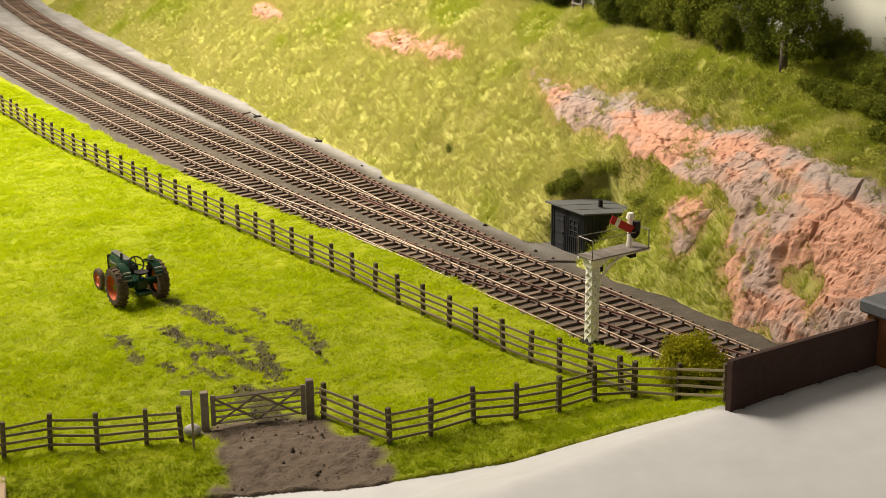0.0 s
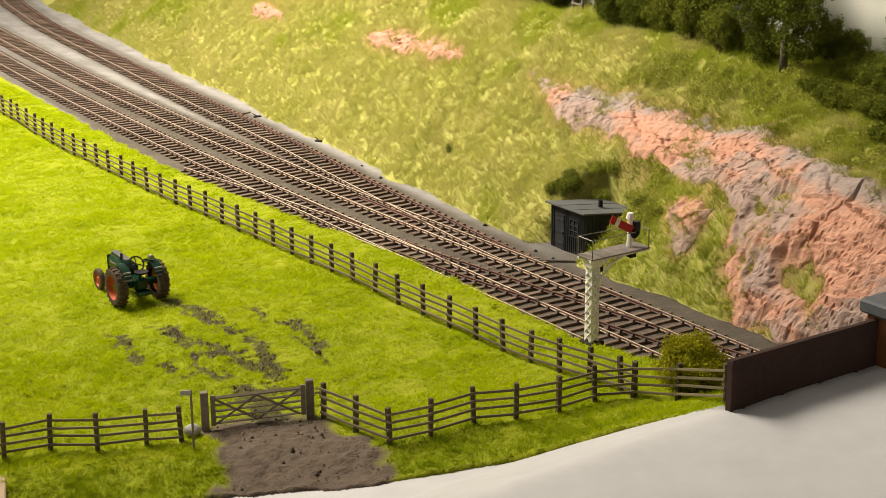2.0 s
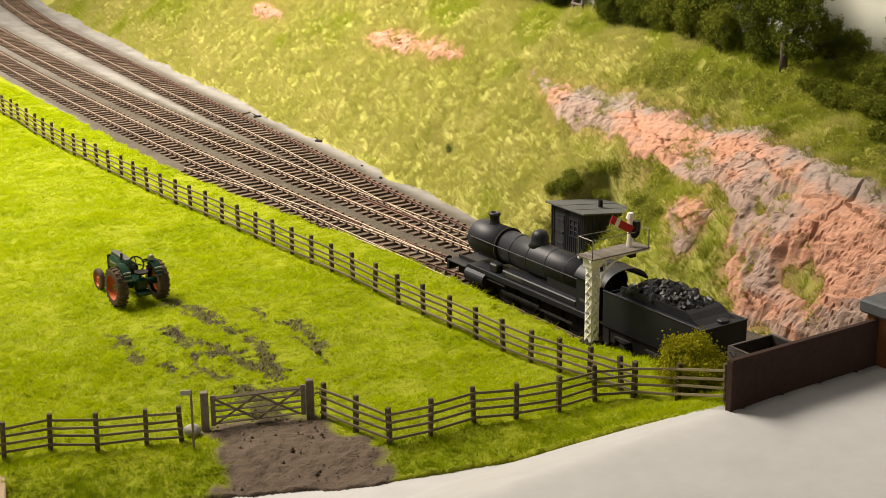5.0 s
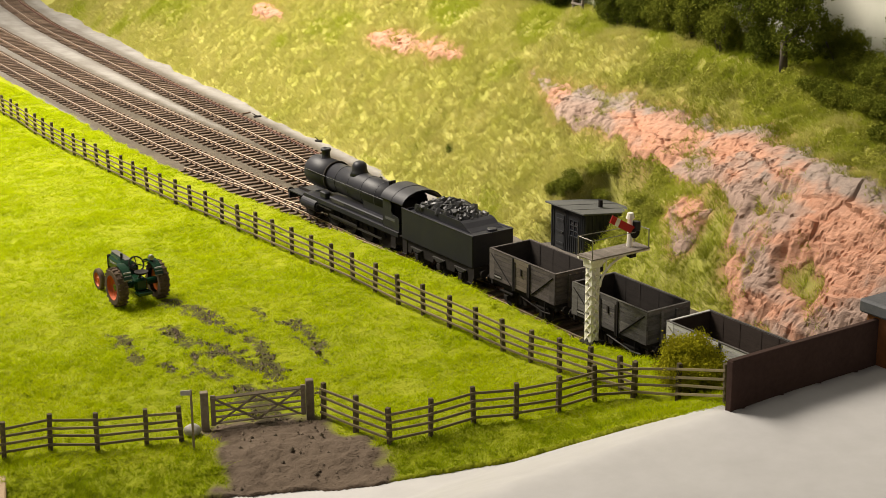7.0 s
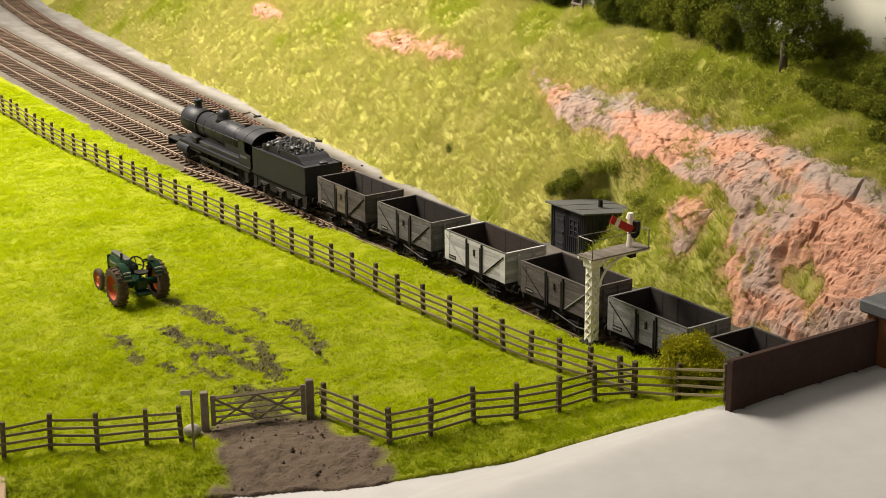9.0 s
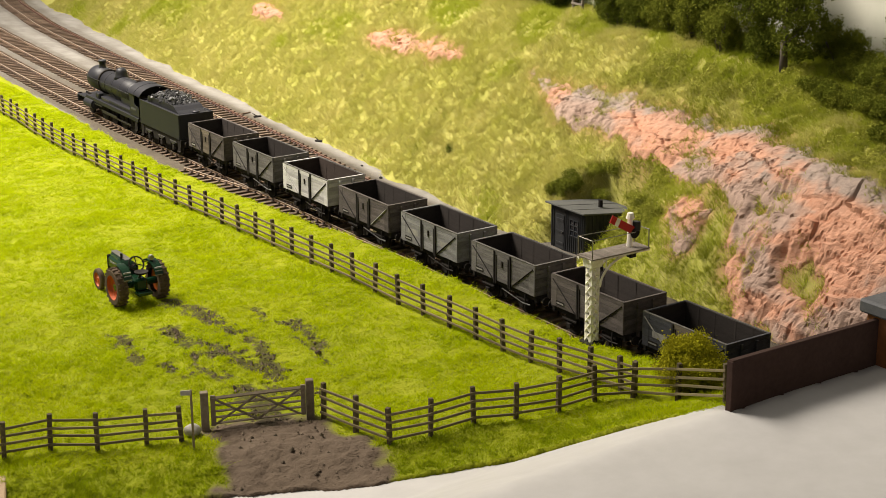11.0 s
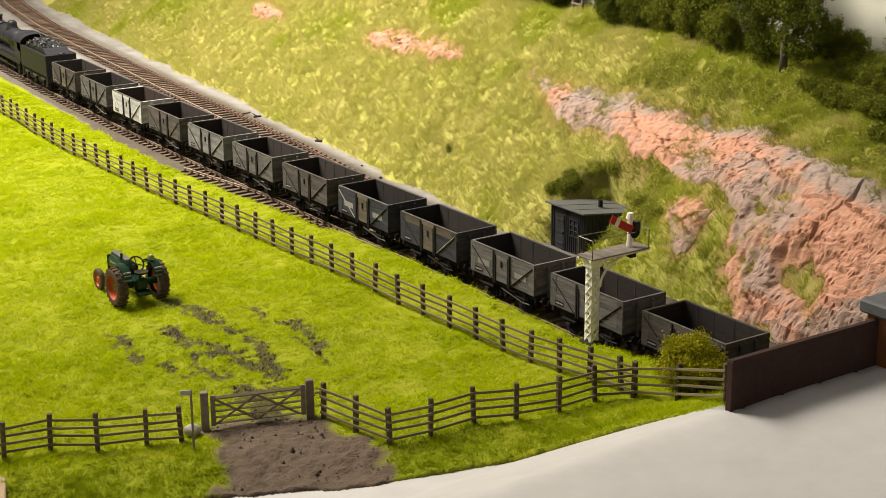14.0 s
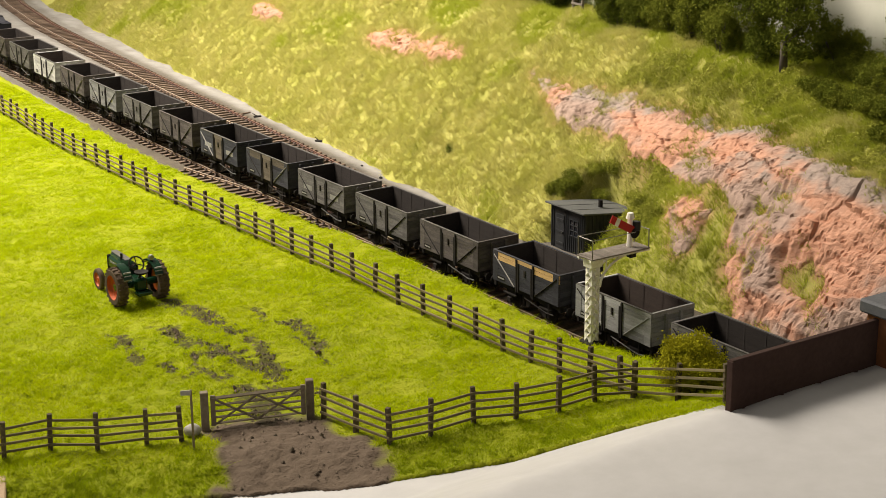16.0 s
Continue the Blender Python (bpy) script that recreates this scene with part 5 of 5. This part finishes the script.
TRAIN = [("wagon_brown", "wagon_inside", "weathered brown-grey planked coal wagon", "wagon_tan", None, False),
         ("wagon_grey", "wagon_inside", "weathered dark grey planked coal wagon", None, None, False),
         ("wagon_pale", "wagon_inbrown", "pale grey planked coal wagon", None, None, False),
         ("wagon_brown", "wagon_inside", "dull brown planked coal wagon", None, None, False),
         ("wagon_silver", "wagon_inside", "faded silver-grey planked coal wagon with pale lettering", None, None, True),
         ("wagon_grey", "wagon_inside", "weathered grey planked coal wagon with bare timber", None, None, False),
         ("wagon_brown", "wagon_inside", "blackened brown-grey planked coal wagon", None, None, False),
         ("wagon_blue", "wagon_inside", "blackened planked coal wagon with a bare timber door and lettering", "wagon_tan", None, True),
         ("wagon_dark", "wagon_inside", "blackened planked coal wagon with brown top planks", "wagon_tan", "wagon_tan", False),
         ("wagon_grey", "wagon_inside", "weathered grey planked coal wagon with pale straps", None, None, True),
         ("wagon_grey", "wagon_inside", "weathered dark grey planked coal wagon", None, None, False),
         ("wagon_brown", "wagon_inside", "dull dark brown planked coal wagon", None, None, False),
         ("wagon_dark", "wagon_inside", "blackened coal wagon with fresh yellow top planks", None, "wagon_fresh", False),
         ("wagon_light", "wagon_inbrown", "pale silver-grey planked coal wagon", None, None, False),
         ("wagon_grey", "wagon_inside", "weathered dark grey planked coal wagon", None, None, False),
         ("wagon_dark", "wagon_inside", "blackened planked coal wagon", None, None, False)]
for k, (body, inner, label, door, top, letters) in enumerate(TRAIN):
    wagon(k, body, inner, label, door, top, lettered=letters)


def locomotive():
    # origin 10.5 on the line as the seventh second begins; local x forwards
    ob = thing("steam_locomotive", "dull black goods steam locomotive with outside cylinders", "locomotive", m=at(40, 0, 0))
    ax = pose(0, 0, 2.52, 0, 90, 0)

    def turned(profile, n=36):
        return lathe(bmesh.new(), profile, n, ax)

    part("boiler", turned([(0.80, -3.9), (0.80, -1.0), (0.80, 0.0), (0.79, 2.6)]), "black", ob, "dull black boiler", flat=False)
    for x in (-2.6, -1.2, 0.2, 1.5):
        part("boiler_band", turned([(0.80, x - 0.03), (0.812, x - 0.03), (0.812, x + 0.03), (0.80, x + 0.03)]), "black", ob, flat=False)
    part("smokebox", turned([(0.80, 2.55), (0.87, 2.55), (0.87, 4.72), (0.84, 4.80)]), "black", ob, "sooty black smokebox", flat=False)
    part("smokebox_ring", turned([(0.82, 2.50), (0.90, 2.50), (0.90, 2.60), (0.82, 2.60)]), "frames", ob, flat=False)
    door = part("smokebox_door", turned([(0.7, 4.79), (0.68, 4.86), (0.4, 4.98), (0.02, 5.02)]), "black", ob, "round dished smokebox door", flat=False)
    part("door_wheel", R((5.0, 0, 2.52), (5.12, 0, 2.52), 0.1, n=8), "brass", door)
    bm = bmesh.new()
    lathe(bm, [(0.36, 3.22), (0.27, 3.36), (0.235, 3.5), (0.24, 3.76), (0.30, 3.80), (0.30, 3.88), (0.26, 3.93), (0.16, 3.93), (0.16, 3.6)], 20, pose(3.72, 0, 0))
    part("chimney", bm, "black", ob, "short flared chimney", flat=False)
    bm = bmesh.new()
    lathe(bm, [(0.56, 3.15), (0.44, 3.34), (0.41, 3.55), (0.40, 3.68), (0.33, 3.82), (0.2, 3.9), (0.02, 3.92)], 20, pose(0.1, 0, 0))
    part("dome", bm, "black", ob, "rounded steam dome", flat=False)
    for y in (-0.15, 0.0, 0.15):
        part("safety_valve", R((-3.2, y, 3.28), (-3.2, y, 3.52), 0.055, 0.075, n=8), "frames", ob)
    bm = bmesh.new()
    prism(bm, [(-4.0, 1.35), (-4.0, 2.9), (-1.4, 2.7), (-1.4, 1.35)], -0.72, 0.72)
    part("firebox", bm, "black", ob)
    part("handrail", R((-3.9, 0.9, 2.72), (4.5, 0.9, 2.72), 0.022, n=6), "black", ob)
    part("handrail", R((-3.9, -0.9, 2.72), (4.5, -0.9, 2.72), 0.022, n=6), "black", ob)
    part("running_plate", B(-5.6, 4.2, -1.22, 1.22, 1.36, 1.44, 0.01), "black", ob, "flat running plate")
    part("front_plate", B(4.2, 5.95, -1.2, 1.2, 1.12, 1.2, 0.01), "black", ob)
    part("plate_step", prism(bmesh.new(), [(4.2, 1.44), (4.2, 1.12), (4.6, 1.12)], -1.2, 1.2), "black", ob)
    for y in (-1.2, 1.2):
        part("valance", B(-5.6, 4.2, y - 0.02, y + 0.02, 1.18, 1.36), "black", ob)
        part("splasher", B(-3.9, 1.7, y * 0.62 - 0.3, y * 0.62 + 0.3, 1.44, 1.74, 0.05), "black", ob, "long low wheel splasher")
        part("nameplate", B(0.1, 1.4, y * 0.87, y * 0.87 + 0.02 * (1 if y > 0 else -1), 1.5, 1.68), "steel", ob, "plain dark plate")
        part("sand_box", B(2.1, 2.7, y * 0.72 - 0.2, y * 0.72 + 0.2, 1.44, 1.85, 0.06), "black", ob)
        bm = R((2.75, y * 0.92, 0.92), (4.3, y * 0.92, 0.92), 0.34, n=20)
        part("cylinder", rod(bm, (2.68, y * 0.92, 0.92), (4.37, y * 0.92, 0.92), 0.2, n=14), "black", ob, "outside cylinder", flat=True)
        part("steam_chest", B(2.8, 4.2, y * 0.8 - 0.25, y * 0.8 + 0.25, 1.2, 1.4, 0.03), "black", ob)
        part("slide_bar", B(1.3, 2.75, y * 0.94 - 0.05, y * 0.94 + 0.05, 1.0, 1.08), "steel", ob)
        part("connecting_rod", B(-1.2, 1.7, y * 0.86 - 0.03, y * 0.86 + 0.03, 0.66, 0.76), "steel", ob, "steel connecting rod")
        part("coupling_rod", B(-3.6, 1.7, y * 0.8 - 0.03, y * 0.8 + 0.03, 0.52, 0.62), "steel", ob, "steel coupling rod")
        part("step", B(-5.3, -4.9, y * 0.9 - 0.15, y * 0.9 + 0.15, 0.5, 0.56), "frames", ob)
        part("step_hanger", B(-5.32, -4.88, y * 0.97 - 0.02, y * 0.97 + 0.02, 0.5, 1.3), "frames", ob)
        part("main_frame", B(-5.5, 5.9, y * 0.48 - 0.03, y * 0.48 + 0.03, 0.45, 1.36), "frames", ob)
        # cab side with its rounded cut-away
        out = [(-4.05, 1.44), (-4.05, 3.02), (-4.55, 3.02), (-4.78, 2.9), (-4.88, 2.65), (-4.84, 2.4), (-4.98, 2.25), (-5.5, 2.2), (-5.6, 2.1), (-5.6, 1.44)]
        part("cab_side", prism(bmesh.new(), out, y * 0.93 - 0.025, y * 0.93 + 0.025), "black", ob, "curved cab side sheet")
        part("number_bar", B(-5.2, -4.3, y * 0.955 + (0 if y > 0 else -0.006), y * 0.955 + (0.006 if y > 0 else 0), 1.9, 2.05), "felt", ob, "faded cab side number")
        part("window_ledge", B(-4.6, -4.05, y * 0.97 - 0.04, y * 0.97 + 0.04, 3.0, 3.06), "black", ob)
    part("cab_front", prism(bmesh.new(), [(-1.12, 1.44), (1.12, 1.44), (1.12, 3.05), (0.75, 3.4), (0, 3.55), (-0.75, 3.4), (-1.12, 3.05)], -0.03, 0.03), "black", ob, m=pose(-4.08, 0, 0, 0, 0, 90))
    bm = bmesh.new()
    arc = [(1.28 * math.sin(a), 3.02 + 0.62 * (math.cos(a) - math.cos(1.35)) / (1 - math.cos(1.35))) for a in np.linspace(-1.35, 1.35, 47)]
    ring = arc + [(y * 0.97, z - 0.06) for y, z in arc[::-1]]
    prism(bm, ring, -0.15, 1.95)
    part("cab_roof", bm, "black", ob, "arched cab roof", m=pose(-4.15, 0, 0, 0, 0, 90))
    part("roof_rib", prism(bmesh.new(), [(y * 1.005, z + 0.02) for y, z in arc] + [(y, z - 0.01) for y, z in arc[::-1]], 0.85, 0.92), "black", ob, m=pose(-4.15, 0, 0, 0, 0, 90))
    part("backhead", B(-4.5, -4.1, -0.7, 0.7, 1.44, 2.7, 0.05), "frames", ob)
    part("cab_floor", B(-5.6, -4.1, -1.1, 1.1, 1.44, 1.5), "frames", ob)
    part("buffer_beam", B(5.9, 6.05, -1.22, 1.22, 0.72, 1.2, 0.01), "black", ob, "sooty buffer beam")
    buffer_pair(ob, 6.05, 1)
    for x, r in ((1.7, 0.69), (-0.05, 0.69), (-1.85, 0.69), (-3.6, 0.69), (4.35, 0.47)):
        TURNING.append((wheelset(ob, x, r), x, r))
    part("drag_link", R((-5.5, 0, 0.9), (-6.3, 0, 0.9), 0.06, n=6), "frames", ob)
    RUNNING.append((ob, -10.5))
    return ob


def tender():
    # origin 1.3 short of the plan's zero as the seventh second begins
    ob = thing("locomotive_tender", "dull black locomotive tender heaped with coal", "tender", m=at(50, 0, 0))
    x0, x1 = -3.15, 3.15
    for y in (-1.2, 1.2):
        part("tank_side", B(x0, x1, y - 0.03, y + 0.03, 1.28, 2.86, 0.01), "black", ob, "plain black tank side")
        part("beading", B(x0, x1, y * 1.0 - 0.045, y * 1.0 + 0.045, 2.84, 2.9, 0.01), "black", ob)
        out = [(-2.75, 2.86), (2.3, 2.86), (2.3, 3.2), (2.2, 3.26), (-1.75, 3.26), (-2.0, 3.18), (-2.3, 2.99), (-2.6, 2.9)]
        part("coal_rail", prism(bmesh.new(), out, y * 0.78 - 0.03, y * 0.78 + 0.03), "black", ob, "raised coal side sheet")
        cut = [(x0, 1.26), (x0, 0.62)]
        for x in (-2.1, -0.2, 1.8):
            cut += [(x - 0.62, 0.62), (x - 0.5, 0.95), (x - 0.3, 0.95), (x - 0.24, 0.5), (x + 0.24, 0.5), (x + 0.3, 0.95), (x + 0.5, 0.95), (x + 0.62, 0.62)]
        part("frame_plate", prism(bmesh.new(), cut + [(x1, 0.62), (x1, 1.26)], y * 0.93 - 0.03, y * 0.93 + 0.03), "frames", ob, "slotted side frame")
        for x in (-2.1, -0.2, 1.8):
            part("axle_box", B(x - 0.16, x + 0.16, y * 0.97 - 0.08, y * 0.97 + 0.08, 0.42, 0.76, 0.03), "frames", ob)
            bm = bmesh.new()
            for i in range(4):
                box(bm, x - 0.5 + 0.1 * i, x + 0.5 - 0.1 * i, y * 1.0 - 0.05, y * 1.0 + 0.05, 0.98 - 0.05 * i, 1.02 - 0.05 * i)
            part("leaf_spring", bm, "steel", ob)
        for x in (-2.95, 2.95):
            part("step", B(x - 0.2, x + 0.2, y * 0.95 - 0.12, y * 0.95 + 0.12, 0.45, 0.5), "frames", ob)
            part("step_hanger", B(x - 0.2, x + 0.2, y * 0.97 - 0.02, y * 0.97 + 0.02, 0.45, 1.26), "frames", ob)
    part("tank_end", B(x0 - 0.03, x0 + 0.03, -1.2, 1.2, 1.28, 2.86, 0.01), "black", ob)
    part("tank_front", B(x1 - 0.5, x1 - 0.44, -1.17, 1.17, 1.28, 2.95), "black", ob)
    part("tank_top", B(x0, x1 - 0.45, -1.18, 1.18, 2.76, 2.85), "black", ob)
    part("end_beading", B(x0 - 0.045, x0 + 0.045, -1.22, 1.22, 2.84, 2.9, 0.01), "black", ob)
    bm = prism(bmesh.new(), [(-2.6, 2.86), (-2.28, 3.0), (-1.98, 3.19), (-1.75, 3.28), (-1.7, 3.22), (-2.2, 2.85)], -0.93, 0.93)
    part("coal_bulkhead", bm, "black", ob, "sloping plate behind the coal")
    part("filler", lathe(bmesh.new(), [(0.26, 2.84), (0.26, 2.96), (0.22, 2.99), (0.02, 3.0)], 16, pose(-2.82, -0.2, 0)), "black", ob, "round water filler")
    part("footplate", B(x1 - 0.45, x1 + 0.35, -1.15, 1.15, 1.26, 1.32), "frames", ob)
    part("underframe", B(x0, x1, -1.18, 1.18, 1.18, 1.28), "frames", ob)
    part("buffer_beam", B(x0 - 0.1, x0, -1.2, 1.2, 0.75, 1.26), "frames", ob)
    buffer_pair(ob, x0 - 0.1, -1)
    g = random.Random(9)
    bm = bmesh.new()
    for _ in range(300):
        x, y = g.uniform(-1.7, 2.1), g.uniform(-0.88, 0.88)
        h = 2.95 + 0.62 * (1 - (abs(x - 0.2) / 2.2) ** 2) * (1 - 0.6 * (abs(y) / 0.95) ** 2)
        r = g.uniform(0.07, 0.26)
        m = pose(x, y, h + g.uniform(-0.1, 0.06), g.uniform(0, 360), g.uniform(0, 360), 0)
        vs = bmesh.ops.create_icosphere(bm, subdivisions=1, radius=r, matrix=m)["verts"]
        for p in vs:
            p.co += Vector((g.uniform(-1, 1), g.uniform(-1, 1), g.uniform(-1, 1))) * r * 0.3
    me = part("coal_load", bm, "coal", ob, "heap of glossy black coal lumps")
    me["kind"] = "stuff"
    part("coal_bed", prism(bmesh.new(), [(-1.8, 2.85), (-1.4, 3.2), (0, 3.4), (1.5, 3.2), (2.3, 2.85)], -0.85, 0.85), "coal", ob)
    for x in (-2.1, -0.2, 1.8):
        TURNING.append((wheelset(ob, x, 0.6), x, 0.6))
    RUNNING.append((ob, -1.35))
    return ob


locomotive()
tender()


def travelled(t):
    """How far the train has gone since the seventh second, along the line."""
    u = t - 7.0
    return 8.13 * u + 0.0237 * u * u


def motions():
    for ob, s7 in RUNNING:
        rows = []
        for k in range(33):
            t = k * 0.5
            q = s7 - travelled(t)
            slope = float(near_line(q + 1.5) - near_line(q - 1.5)) / 3
            rows.append((t, at(q, float(near_line(q)), 0, math.degrees(math.atan(slope)))))
        walk(ob, rows)
    for ob, x, r in TURNING:
        step = 2 / FPS if r < 0.55 else 3 / FPS
        n = int(16 / step + 0.5)
        walk(ob, [(k * step, pose(x, 0, r, 0, math.degrees(travelled(k * step) / r), 0)) for k in range(n + 1)])


motions()
